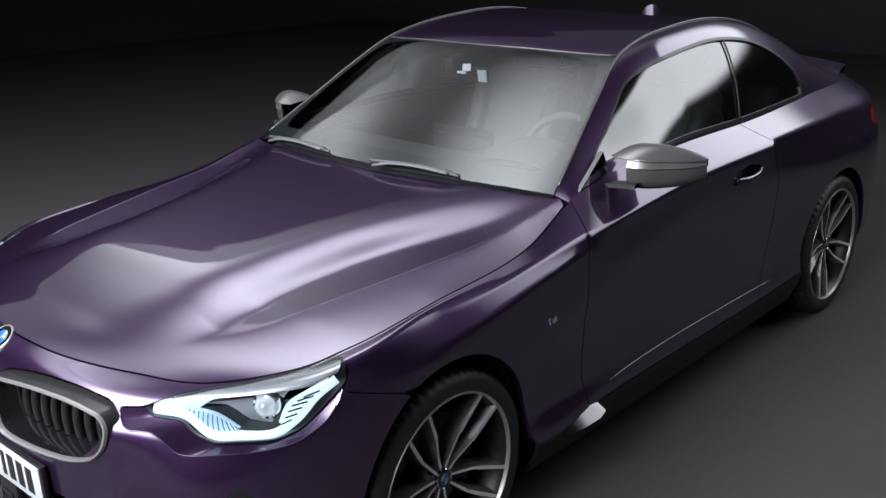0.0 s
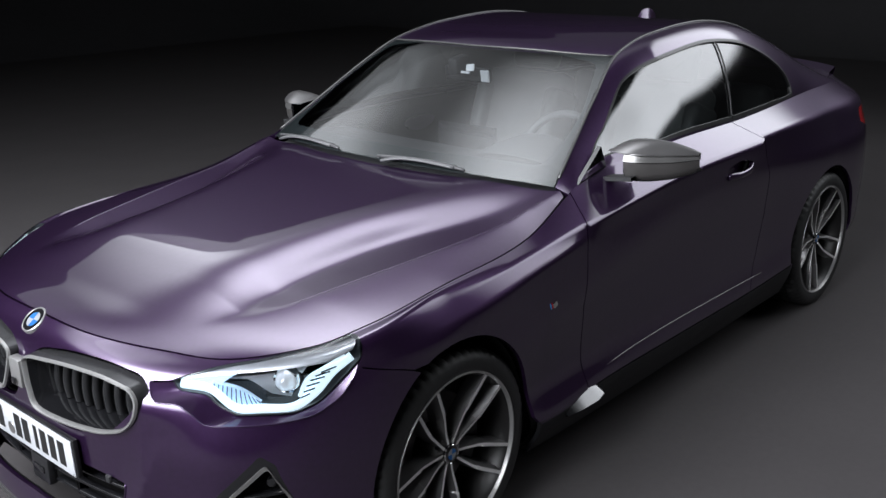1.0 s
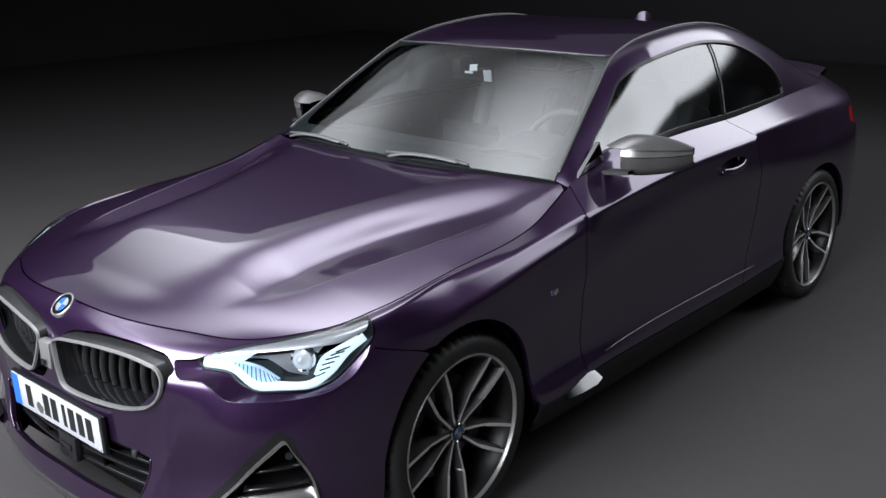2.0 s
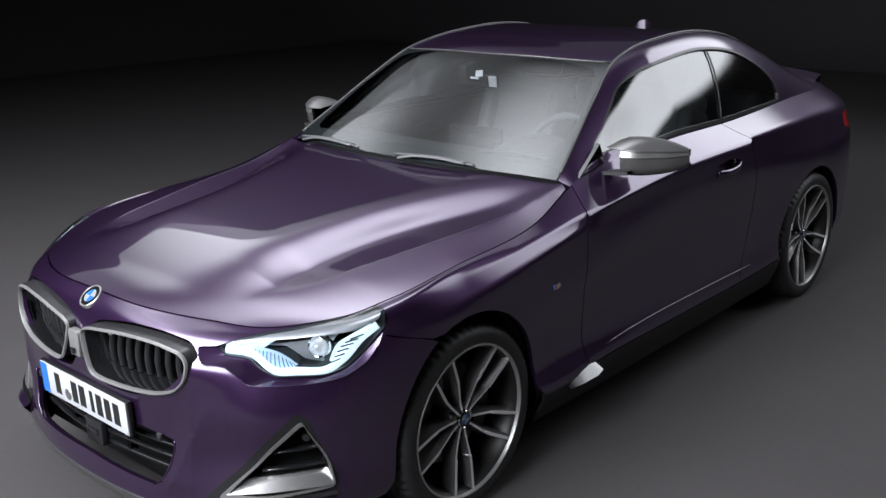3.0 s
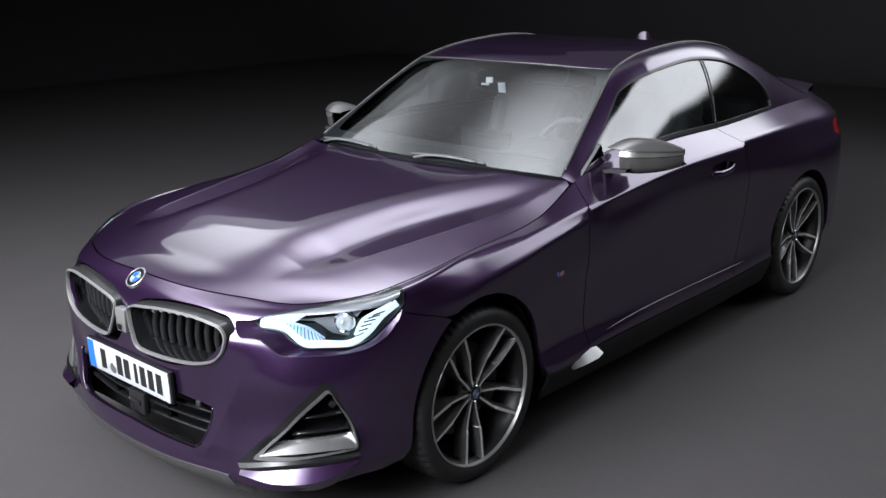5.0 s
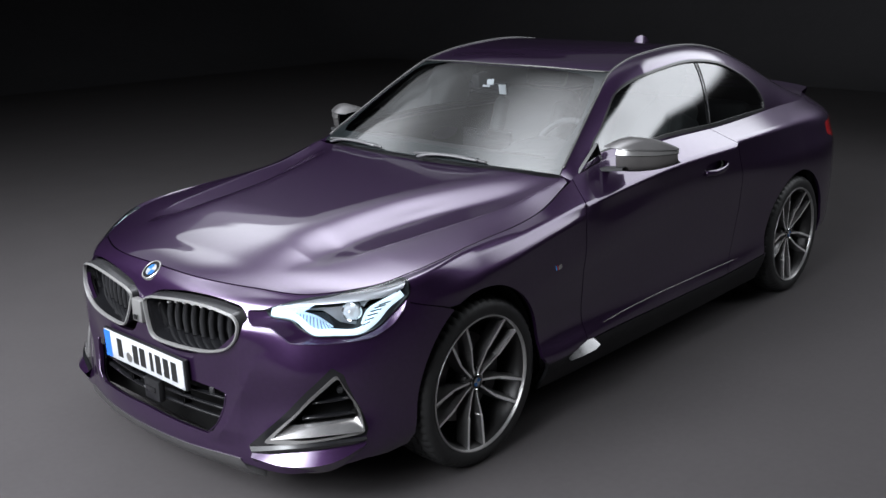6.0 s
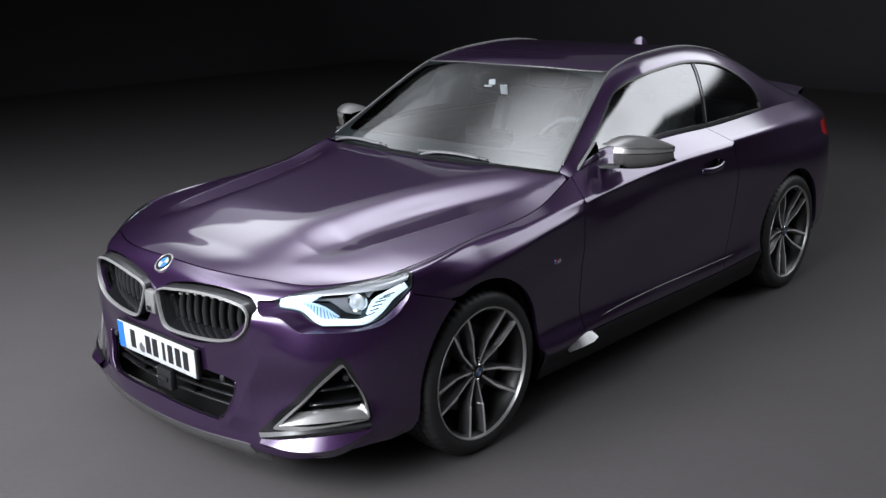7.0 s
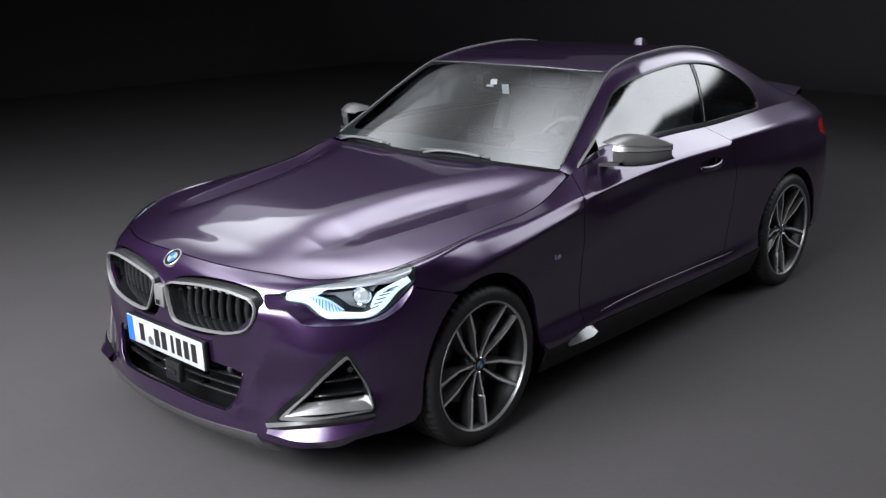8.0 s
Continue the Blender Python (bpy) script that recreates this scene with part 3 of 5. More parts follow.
TOP = VK[-1]
low_deg = math.degrees(math.asin((0.19 - WELL_Z) / WELL_R))
front_arch = on_shell(arch(FRONT_WELL, low_deg, 180 - low_deg), (0, 2), UK[4], UK[8])
rear_arch = on_shell(arch(REAR_WELL, low_deg, 180 - low_deg), (0, 2), UK[9], UK[14])
lamp_out = [(0.718, 0.551, 0.738), (0.722, 0.57, 0.719), (0.68, 0.632, 0.711), (0.662, 0.677, 0.678), (0.647, 0.705, 0.658), (0.598, 0.752, 0.654), (0.529, 0.808, 0.648), (0.462, 0.84, 0.667),
            (0.394, 0.859, 0.721), (0.349, 0.867, 0.765), (0.341, 0.857, 0.793), (0.325, 0.812, 0.812), (0.40, 0.785, 0.801), (0.489, 0.731, 0.788), (0.599, 0.641, 0.771), (0.678, 0.583, 0.752)]
recess_out = [(0.751, 0.50, 0.735), (0.763, 0.521, 0.701), (0.761, 0.537, 0.687), (0.729, 0.588, 0.686), (0.716, 0.62, 0.665), (0.703, 0.651, 0.64), (0.686, 0.674, 0.635), (0.571, 0.782, 0.634), (0.485, 0.834, 0.644), (0.42, 0.856, 0.675), (0.365, 0.867, 0.735)]
lamp_pts = list(on_shell(lamp_out, (0, 1, 2), 0, UK[7]))
lamp_uv = [np.array(p) for p in rounded(lamp_pts, 4, 0.25)]
recess_uv = list(on_shell(recess_out, (0, 1, 2), 0, UK[7]))
lamp_hole = [np.array(p) for p in rounded(recess_uv + lamp_pts[9:] + lamp_pts[:1], 4, 0.25)]
kidney_yz = [(0.022, 0.70), (0.08, 0.735), (0.219, 0.759), (0.369, 0.760), (0.475, 0.745), (0.514, 0.708), (0.47, 0.643), (0.403, 0.583), (0.285, 0.548), (0.154, 0.540), (0.071, 0.549), (0.034, 0.596)]
kidney_uv = rounded(list(on_shell(kidney_yz, (1, 2), 0, UK[4])), 4, 0.35)
intake_yz = [(0.0, 0.282), (0.345, 0.270), (0.376, 0.288), (0.413, 0.385), (0.416, 0.43), (0.29, 0.445), (0.0, 0.445)]
intake_uv = rounded(list(on_shell(intake_yz, (1, 2), 0, UK[4])), 3, 0.07)
intake_uv = [np.array((-0.004 if q[0] < 0.012 else q[0], q[1])) for q in intake_uv]
fog_out = [(0.622, 0.765, 0.558), (0.726, 0.641, 0.392), (0.803, 0.52, 0.263), (0.791, 0.556, 0.262), (0.693, 0.719, 0.296), (0.540, 0.829, 0.306), (0.530, 0.829, 0.329), (0.559, 0.807, 0.427), (0.592, 0.790, 0.53)]
fog_uv = rounded(list(on_shell(fog_out, (0, 1, 2), 0, UK[6])), 4, 0.2)
G = 0.0025  # half a panel gap


def along(v, u0, u1, n=40):
    return [np.array((u0 + (u1 - u0) * k / n, v)) for k in range(n + 1)]


seam = list(on_shell([(0.197, 0.684), (0.28, 0.712), (0.352, 0.736)], (0, 2), UK[4], UK[7]))
fa = [np.array(p) for p in front_arch]
ra = [np.array(p) for p in rear_arch]

# front bumper
crest = list(on_shell([(0.405 + 0.52 * (z - 0.29), z) for z in np.linspace(0.255, 0.615, 24)], (1, 2), 0, UK[4]))
arch_front = [p for p, (x, z) in zip(fa, arch(FRONT_WELL, low_deg, 180 - low_deg)) if x > 0.1 and 0.235 < z < 0.684]
bumper_line = (along(0.108, 0, 0.50, 16) + along(0.100, 0.58, 0.95, 10) + along(0.07, 1.02, arch_front[0][0] - 0.03, 8) + arch_front
               + [s - np.array((0, G)) for s in seam] + along(TOP - 0.004, seam[-1][0], 0.0, 40))
panel("front_bumper", trimmed(shell, bumper_line, [lamp_hole, kidney_uv, intake_uv, fog_uv], 0.014, folds=[crest]), PAINT, car, "purple metallic front bumper with large openings", join=True)
# wing
u_door = [on_shell([(x, z)], (0, 2), UK[6], UK[10])[0] for x, z in ((-0.66, 0.28), (-0.645, 0.45), (-0.632, 0.62), (-0.645, 0.79), (-0.665, 0.895))]
door_top = np.array((edge_u(-0.70, TOP), TOP))
arch_back = [p for p, (x, z) in zip(fa, arch(FRONT_WELL, low_deg, 180 - low_deg)) if not (x > 0.1 and z < 0.684)]
wing_line = ([s + np.array((0, G)) for s in seam[::-1]] + [a for a in arch_back if a[1] > 0.13] + along(0.13, arch_back[-1][0] + 0.02, u_door[0][0] - G, 12)
             + [d - np.array((G, 0)) for d in u_door] + [door_top - np.array((G, 0))] + along(TOP - 0.003, door_top[0] - G, seam[-1][0], 60))
panel("front_wing", trimmed(shell, wing_line, [lamp_hole], 0.025), PAINT, car, "purple metallic front wing")
# door skin
door_back = [on_shell([(x, z)], (0, 2), UK[8], UK[12])[0] for x, z in ((-1.93, 0.30), (-2.00, 0.45), (-2.03, 0.62), (-2.02, 0.80), (-1.973, 0.955))]
db_top = np.array((edge_u(-1.865, TOP), TOP))
door_line = ([d + np.array((G, 0)) for d in u_door[::-1]] + along(0.145, u_door[0][0] + G, door_back[0][0] - G, 40) + [d - np.array((G, 0)) for d in door_back] + [db_top - np.array((G, 0))] + along(TOP, db_top[0] - G, door_top[0] + G, 40))
pocket_uv = rounded(list(on_shell([(-1.63, 0.893), (-1.66, 0.85), (-1.74, 0.832), (-1.83, 0.848), (-1.87, 0.888), (-1.76, 0.912)], (0, 2), UK[8], UK[12])), 4, 0.4)
doors = panel("door", trimmed(shell, door_line, [pocket_uv], 0.03), PAINT, car, "purple metallic door")
# rear quarter, with the bumper under it
tail_out = [(-3.30, 0.80, 0.935), (-3.125, 0.862, 0.928), (-3.132, 0.878, 0.862), (-3.32, 0.82, 0.80), (-3.55, 0.66, 0.76), (-3.65, 0.32, 0.79), (-3.645, 0.32, 0.86), (-3.55, 0.62, 0.92)]
tail_uv = rounded(list(on_shell(tail_out, (0, 1, 2), UK[11], UMAX)), 4, 0.25)
u_rear = UK[13] + 0.01
quarter_line = ([d + np.array((G, 0)) for d in door_back[::-1]] + along(0.145, door_back[0][0] + G, ra[0][0] - 0.01, 6)
                + [a for a in ra if a[1] > 0.10] + along(0.10, ra[-1][0] + 0.015, u_rear - G, 6) + along(TOP, u_rear - G, db_top[0] + G, 60))
panel("rear_quarter", trimmed(shell, quarter_line, [tail_uv], 0.03), PAINT, car, "purple metallic rear quarter panel over the wheel")
rear_line = along(0.02, u_rear + G, UMAX, 30) + along(TOP, UMAX, u_rear + G, 30)
panel("rear_bumper", trimmed(shell, rear_line, [tail_uv], 0.03), PAINT, car, "purple metallic rear bumper and tail panel", join=True)
panel("tail_light", trimmed(shell, tail_uv, [], 0.03, lift=-0.002), REDLENS, car, "red glossy tail light")
lip_line = along(0.0, 0.0, 0.58, 16) + along(0.124, 0.51, 0.0, 16)
panel("front_lip", trimmed(shell, lip_line, [], 0.02, lift=0.004), LIP, car, "dark satin grey front splitter lip", join=True, depth=0.02)
skirt_line = along(0.0, fa[-1][0] + 0.03, ra[0][0] - 0.03, 60) + along(0.138, ra[0][0] - 0.015, fa[-1][0] + 0.015, 60)
panel("side_skirt", trimmed(shell, skirt_line, [], 0.03), SKIRT, car, "black side skirt")
# dark sheet added under the panels, so that the gaps look shaded
hull_line = along(0.0, 0.0, fa[0][0] - 0.02, 30) + fa + along(0.0, fa[-1][0] + 0.02, ra[0][0] - 0.02, 30) + ra + along(0.0, ra[-1][0] + 0.02, UMAX, 30) + along(TOP, UMAX, 0.0, 120)
panel("body_shell", trimmed(shell, hull_line, [lamp_hole, kidney_uv, intake_uv, fog_uv, pocket_uv], 0.05, lift=-0.022), SHADOW_GAP, car, "added black inner sheet that keeps the panel gaps dark", join=True, depth=0)

# ---------------------------------------------------------------- car: bonnet, glass, roof
he = HOOD_EDGE[HOOD_EDGE[:, 0] > -0.672]
he_in = np.stack([he[:, 0] - 0.004 * np.clip(1 - he[:, 1] / 0.7, 0, 1), np.maximum(he[:, 1] - 0.004, 0)], 1)
cowl_y = np.linspace(he_in[-1, 1], 0, 30)
hood_line = list(he_in[::3]) + [np.array((-0.572 - 0.105 * (y / 0.74) ** 2.2, y)) for y in cowl_y[1:]]
hood = panel("bonnet", trimmed(bonnet, hood_line, [], 0.016, folds=[[np.array((x, crease_y(x).item())) for x in np.linspace(0.44, -0.62, 50)]]), PAINT, car, "purple metallic bonnet with two raised ridges", join=True)
# thin bead added along the bonnet crease to catch a bright highlight line
crease_x = np.linspace(0.42, -0.60, 90)
crease_pts = bonnet(crease_x, crease_y(crease_x)) - np.array((0, 0, 0.0019))
crease_pts[:, 2] -= 0.003 * np.clip(1 - np.arange(90) / 10, 0, 1)
for side_sign in (1, -1):
    tube("crease", [p * np.array((1, side_sign, 1)) for p in crease_pts], 0.0030, PAINT, hood)


def rail_y(x, off=0.0):
    return float(rail([x])[0, 1]) - off


ws_top = [np.array((-1.15 - 0.125 * (y / 0.55) ** 2, y)) for y in np.linspace(rail_y(-1.275, 0.006), 0, 25)]
ws_side = [np.array((x, rail_y(x, 0.006))) for x in np.linspace(-0.69, -1.27, 25)]
ws_base = [np.array((-0.585 - 0.105 * (y / 0.74) ** 2.2, y)) for y in np.linspace(0, rail_y(-0.69, 0.006), 25)]
screen_line = ws_base + ws_side + ws_top
screen = panel("windscreen", trimmed(top, screen_line, [], 0.04), SCREEN, car, "curved windscreen that mirrors the studio light", join=True, depth=0)
screen.visible_shadow = False
clear = [np.array(p) for p in rounded([(-0.648, -0.20), (-0.652, 0.20), (-0.690, 0.46), (-0.735, 0.655), (-0.985, 0.636), (-1.225, 0.540), (-1.195, 0.38), (-1.168, 0.10), (-1.165, -0.20)], 6, 0.30)]
panel("black_border", trimmed(top, screen_line, [clear], 0.04, lift=-0.004), FRIT, screen, "black ceramic border of the glass", join=True, depth=0)
roof_back = [np.array((-3.145 - 0.0 * y, y)) for y in np.linspace(0, rail_y(-3.145), 20)]
rear_glass = [np.array(p) for p in rounded([(-2.52, 0.0), (-2.50, 0.36), (-2.60, 0.44), (-3.08, 0.455), (-3.12, 0.40), (-3.125, 0.0)], 5, 0.3)]
roof_line = ws_top[::-1] + [np.array((x, rail_y(x))) for x in np.linspace(-1.275, -3.145, 60)] + roof_back[::-1]
roof_line = [p + np.array((-0.004, 0)) if i < 25 else p for i, p in enumerate(roof_line)]
panel("roof", trimmed(top, roof_line, [rear_glass], 0.035), PAINT, car, "purple metallic roof skin", join=True)
panel("rear_window", trimmed(top, rear_glass, [], 0.05, lift=-0.003), SIDEGLASS, car, "tinted rear window", join=True, depth=0)
boot_line = [np.array((-3.149, y)) for y in np.linspace(0, rail_y(-3.149), 20)] + [np.array((x, rail_y(x))) for x in np.linspace(-3.16, -3.60, 20)] + [np.array((-3.645 + 0.045 * (y / 0.36) ** 2, y)) for y in np.linspace(rail_y(-3.60), 0, 12)]
panel("boot_lid", trimmed(top, boot_line, [], 0.035), PAINT, car, "purple metallic boot lid", join=True)


def side_s(x, z):
    """Height share on the cabin side where it stands at z."""
    ss = np.linspace(0, 1, 200)
    return float(np.interp(z, side(np.full(200, x), ss)[:, 2], ss))


dlo_xz = [(-0.86, 1.03), (-0.945, 1.092), (-1.02, 1.137), (-1.114, 1.205), (-1.223, 1.277), (-1.369, 1.322), (-1.573, 1.35), (-1.86, 1.366), (-2.142, 1.337), (-2.36, 1.266), (-2.51, 1.18), (-2.565, 1.095), (-2.56, 1.055), (-2.52, 1.047), (-1.90, 1.043), (-1.20, 1.04)]
sp = spline(np.linspace(0, 10.5, 66), range(len(dlo_xz)), dlo_xz)
dlo_xz = [tuple(p) for p in sp] + dlo_xz[11:]
dlo = [np.array((x, max(side_s(x, z), 0.012))) for x, z in dlo_xz]
frame_side = [np.array((x, 0.0)) for x in np.linspace(-0.688, -3.58, 90)] + [np.array((x, 1.0)) for x in np.linspace(-3.58, -0.688, 90)]
panel("cabin_side", trimmed(side, frame_side, [dlo], 0.03, -1.0), PAINT, car, "purple metallic pillars and roof frame")
c = np.mean([p for p in dlo], axis=0)


def shrunk(loop, d):
    """A closed outline moved inwards by about d metres."""
    loop = np.array(dense(loop, 0.02))
    t = np.roll(loop, -1, 0) - np.roll(loop, 1, 0)
    m = np.array((1.0, 0.42))
    t = t * m
    n = np.stack([-t[:, 1], t[:, 0]], 1) / (np.linalg.norm(t, axis=1)[:, None] + 1e-9)
    a = loop * m + n * d
    if inside(a[:1] / m, loop)[0] is np.False_:
        a = loop * m - n * d
    return list(a / m)


inner = shrunk(dlo, 0.013)
panel("window_trim", trimmed(side, dlo, [inner], 0.03, -1.0, lift=0.002), TRIM, car, "satin black window surround", depth=0.012)
post = lambda z: -1.872 - 0.05 * (z - 1.05) / 0.31


def cut(loop, keep_front):
    """The part of a window outline before or behind the door's rear post."""
    out, pts = [], dense(loop, 0.02)
    near = [p[1] for p in pts if -0.03 < (p[0] - post(1.35)) * (1 if keep_front else -1) < 0.06 and p[1] > 0.5]
    most = min(near) if near else 1.0
    for p in pts:
        z = side([p[0]], [p[1]])[0, 2]
        x = post(z) + (0.003 if keep_front else -0.003)
        past = p[0] < x if keep_front else p[0] > x
        out.append(np.array((x, min(p[1], most)) if past else p))
    return out


for d_ob, nm, fr in ((doors, "side_window", True), (None, "quarter_window", False)):
    sheet = trimmed(side, cut(inner, fr), [], 0.05, -1.0, lift=-0.006)
    pn, nn, fl = sheet[0], sheet[1], [tuple(f) for f in sheet[2]]
    q, m2, gl = mirrored(pn, nn, fl)
    mk(nm, pn, fl, SIDEGLASS, doors[0] if fr else car, "dark tinted side window that mirrors the light", nn).visible_shadow = False
    mk(nm, q, gl, SIDEGLASS, doors[1] if fr else car, "dark tinted side window", m2).visible_shadow = False

# roof drip mouldings
for sgn in (1, -1):
    xs = np.linspace(-0.72, -3.1, 80)
    r3 = rail(xs) + np.array((0, 0.001, 0.0015))
    tube("roof_moulding", r3 * (1, sgn, 1), 0.005, MOULD, car, "narrow satin dark grey roof moulding", n=6)

# ---------------------------------------------------------------- wheels


def tyre_bm():
    prof = [(0.255, -0.010), (0.2625, 0.004), (0.270, 0.008), (0.288, 0.011), (0.306, 0.007), (0.318, -0.001), (0.326, -0.014), (0.3285, -0.024), (0.3295, -0.045), (0.324, -0.047), (0.324, -0.054),
            (0.330, -0.056), (0.331, -0.085), (0.325, -0.087), (0.325, -0.095), (0.331, -0.097), (0.331, -0.125), (0.325, -0.127), (0.325, -0.134), (0.3295, -0.136), (0.3285, -0.165), (0.325, -0.185), (0.30, -0.205), (0.245, -0.19)]
    n = 180
    bm = bmesh.new()
    rings = []
    for i, (r, y) in enumerate(prof):
        ring = []
        for k in range(n):
            rr = r - (0.006 if k % 3 == 0 and 5 <= i <= 21 else 0.0)
            a = 2 * math.pi * k / n
            ring.append(bm.verts.new((rr * math.cos(a), y, rr * math.sin(a))))
        rings.append(ring)
    for a, b in zip(rings, rings[1:]):
        for k in range(n):
            bm.faces.new((a[k], b[k], b[(k + 1) % n], a[(k + 1) % n]))
    return bm


def spoke_mesh(sgn):
    """One arm of a twin spoke, pointing up +z: it leaves the hub close to its twin, spreads to a step half way out, then runs straight to the rim."""
    verts, faces, slots = [], [], []
    rs = [0.030, 0.050, 0.075, 0.100, 0.122, 0.132, 0.136, 0.160, 0.190, 0.220, 0.245, 0.258]
    for r in rs:
        off = sgn * float(np.interp(r, [0.03, 0.05, 0.122, 0.15, 0.258], [0.010, 0.014, 0.034, 0.038, 0.046]))
        y = float(np.interp(r, [0.03, 0.06, 0.13, 0.20, 0.258], [-0.030, -0.030, -0.020, -0.010, -0.002]))
        step = 1.0 if r > 0.134 else 0.0
        half = 0.0042 + 0.0014 * step
        back = 0.008 + 0.007 * min(1, (r - 0.03) / 0.09) - 0.002 * max(0, (r - 0.2) / 0.06)
        y += 0.002 * step
        lean = -sgn * 0.003
        verts += [(off + half * 1.25, y - 0.004, r), (off + half, y, r), (off - half, y, r), (off - half * 1.25, y - 0.004, r),
                  (off + lean - back * 0.8, y - 0.022, r), (off + lean - back, y - 0.052, r), (off + lean + back, y - 0.052, r), (off + lean + back * 0.8, y - 0.022, r)]
    for i in range(len(rs) - 1):
        for k in range(8):
            faces.append((i * 8 + k, i * 8 + (k + 1) % 8, i * 8 + 8 + (k + 1) % 8, i * 8 + 8 + k))
            slots.append(1 if k == 1 else 0)
    return verts, faces, slots


def wheel():
    w = part("wheel", lathe_bm([(0.256, -0.004), (0.250, -0.012), (0.243, -0.03), (0.236, -0.06), (0.230, -0.12), (0.235, -0.18), (0.255, -0.19), (0.257, -0.012)], 72), BARREL, car, "dark grey alloy wheel with five twin spokes")
    part("tyre", tyre_bm(), RUBBER, w, "black low-profile tyre")
    part("rim_lip", lathe_bm([(0.257, -0.010), (0.2635, 0.004), (0.262, 0.009), (0.2585, 0.009), (0.2555, 0.003), (0.2545, -0.003)], 96), EDGE, w, "bright machined rim edge")
    meshes = {}
    for k in range(5):
        a = radians(72 * k - 97)
        for sgn in (1, -1):
            if sgn not in meshes:
                v, f, sl = spoke_mesh(sgn)
                ob = mk("spoke", v, f, [RIM, RIMFACE], w, "", smooth=True, slots=sl)
                ob.data.set_sharp_from_angle(angle=radians(18))
                meshes[sgn] = ob.data
            else:
                ob = new("spoke", meshes[sgn])
                ob.parent = w
            ob.matrix_basis = Matrix.Rotation(a - math.pi / 2, 4, "Y")
    part("hub", lathe_bm([(0.001, -0.034), (0.036, -0.035), (0.050, -0.041), (0.058, -0.062), (0.060, -0.10), (0.001, -0.10)], 40), RIM, w)
    cap = part("hub_cap", lathe_bm([(0.0005, -0.022), (0.026, -0.0225), (0.030, -0.025), (0.031, -0.03)], 32), BLACK, w, "black round hub cap")
    part("cap_ring", lathe_bm([(0.027, -0.0225), (0.029, -0.021), (0.031, -0.0225), (0.031, -0.027)], 32), CHROME, w)
    quadrants(w, (0, -0.0215, 0), 0.018, "y")
    bolt = None
    for k in range(5):
        a = 2 * math.pi * (k + 0.5) / 5
        if bolt is None:
            bm = lathe_bm([(0.0005, -0.034), (0.006, -0.034), (0.009, -0.036), (0.009, -0.05)], 6)
            bolt = part("wheel_bolt", bm, TRIM, w)
            b = bolt
        else:
            b = new("wheel_bolt", bolt.data)
            b.parent = w
        b.location = (0.046 * math.cos(a), 0.0, 0.046 * math.sin(a))
    part("brake_disc", lathe_bm([(0.09, -0.100), (0.172, -0.100), (0.174, -0.104), (0.174, -0.122), (0.172, -0.126), (0.09, -0.126)], 64), DISC, w, "worn steel brake disc")
    bm = bmesh.new()
    rows = []
    for k in range(13):
        a = radians(-35 + 70 * k / 12)
        rows.append([bm.verts.new((-r * math.cos(a), y, r * math.sin(a))) for r, y in ((0.125, -0.078), (0.18, -0.075), (0.194, -0.085), (0.194, -0.14), (0.125, -0.14))])
    for a, b in zip(rows, rows[1:]):
        for k in range(5):
            bm.faces.new((a[k], a[(k + 1) % 5], b[(k + 1) % 5], b[k]))
    bm.faces.new(rows[0][::-1]), bm.faces.new(rows[-1])
    part("brake_caliper", bm, TRIM, w, "dark brake caliper")
    return w


def quadrants(parent, at, r, axis):
    """The round emblem's four fields, blue and white, as flat discs; axis y or along a given matrix."""
    for k in range(4):
        bm = bmesh.new()
        vs = [bm.verts.new((0, 0, 0))] + [bm.verts.new((r * math.cos(radians(90 * k + 9 * i)), 0, r * math.sin(radians(90 * k + 9 * i)))) for i in range(11)]
        bm.faces.new(vs)
        bmesh.ops.solidify(bm, geom=bm.faces[:], thickness=0.001)
        ob = part("emblem_field", bm, BADGEBLUE if k % 2 else WHITE, parent)
        ob.matrix_basis = at if isinstance(at, Matrix) else Matrix.Translation(at)


first = wheel()
first.matrix_basis = pose(0, 0.885, 0.329)
copy_thing(first, pose(0, -0.885, 0.329, 0, 0, 180))
for rear in (copy_thing(first, pose(REAR_X, 0.892, 0.336)), copy_thing(first, pose(REAR_X, -0.892, 0.336, 0, 0, 180))):
    rear.scale = (1.02, 1.0, 1.02)

# wheel wells and underbody
for cx in (FRONT_WELL, REAR_WELL):
    for sgn in (1, -1):
        verts, faces = [], []
        n = 36
        for k in range(n + 1):
            for r, y in ((WELL_R + 0.004, 0.895 - 0.03), (WELL_R + 0.012, 0.80), (WELL_R + 0.012, 0.52)):
                wx, wz = arch(cx, -12, 192, n, r)[k]
                verts.append((wx, sgn * y, wz))
        for k in range(n):
            for j in range(2):
                faces.append((k * 3 + j, k * 3 + j + 1, k * 3 + j + 4, k * 3 + j + 3))
        c0 = len(verts)
        verts.append((cx, sgn * 0.52, WELL_Z))
        faces += [(k * 3 + 2, c0, k * 3 + 5) for k in range(n)]
        mk("wheel_arch_liner", verts, faces, PLASTIC, car, "black plastic wheel arch liner")
part("underbody", box_bm(-1.4, 0, 0.20, 3.9, 1.04, 0.06, 0.01), SHADOW_GAP, car, "black flat underbody")
for x0, x1 in ((-2.33, -0.41), ):
    part("floor_pan", box_bm((x0 + x1) / 2, 0, 0.20, x1 - x0, 1.66, 0.06, 0.01), SHADOW_GAP, car)

ws_trim = np.array([top(np.array([q[0]]), np.array([q[1]]))[0] for q in ws_top])
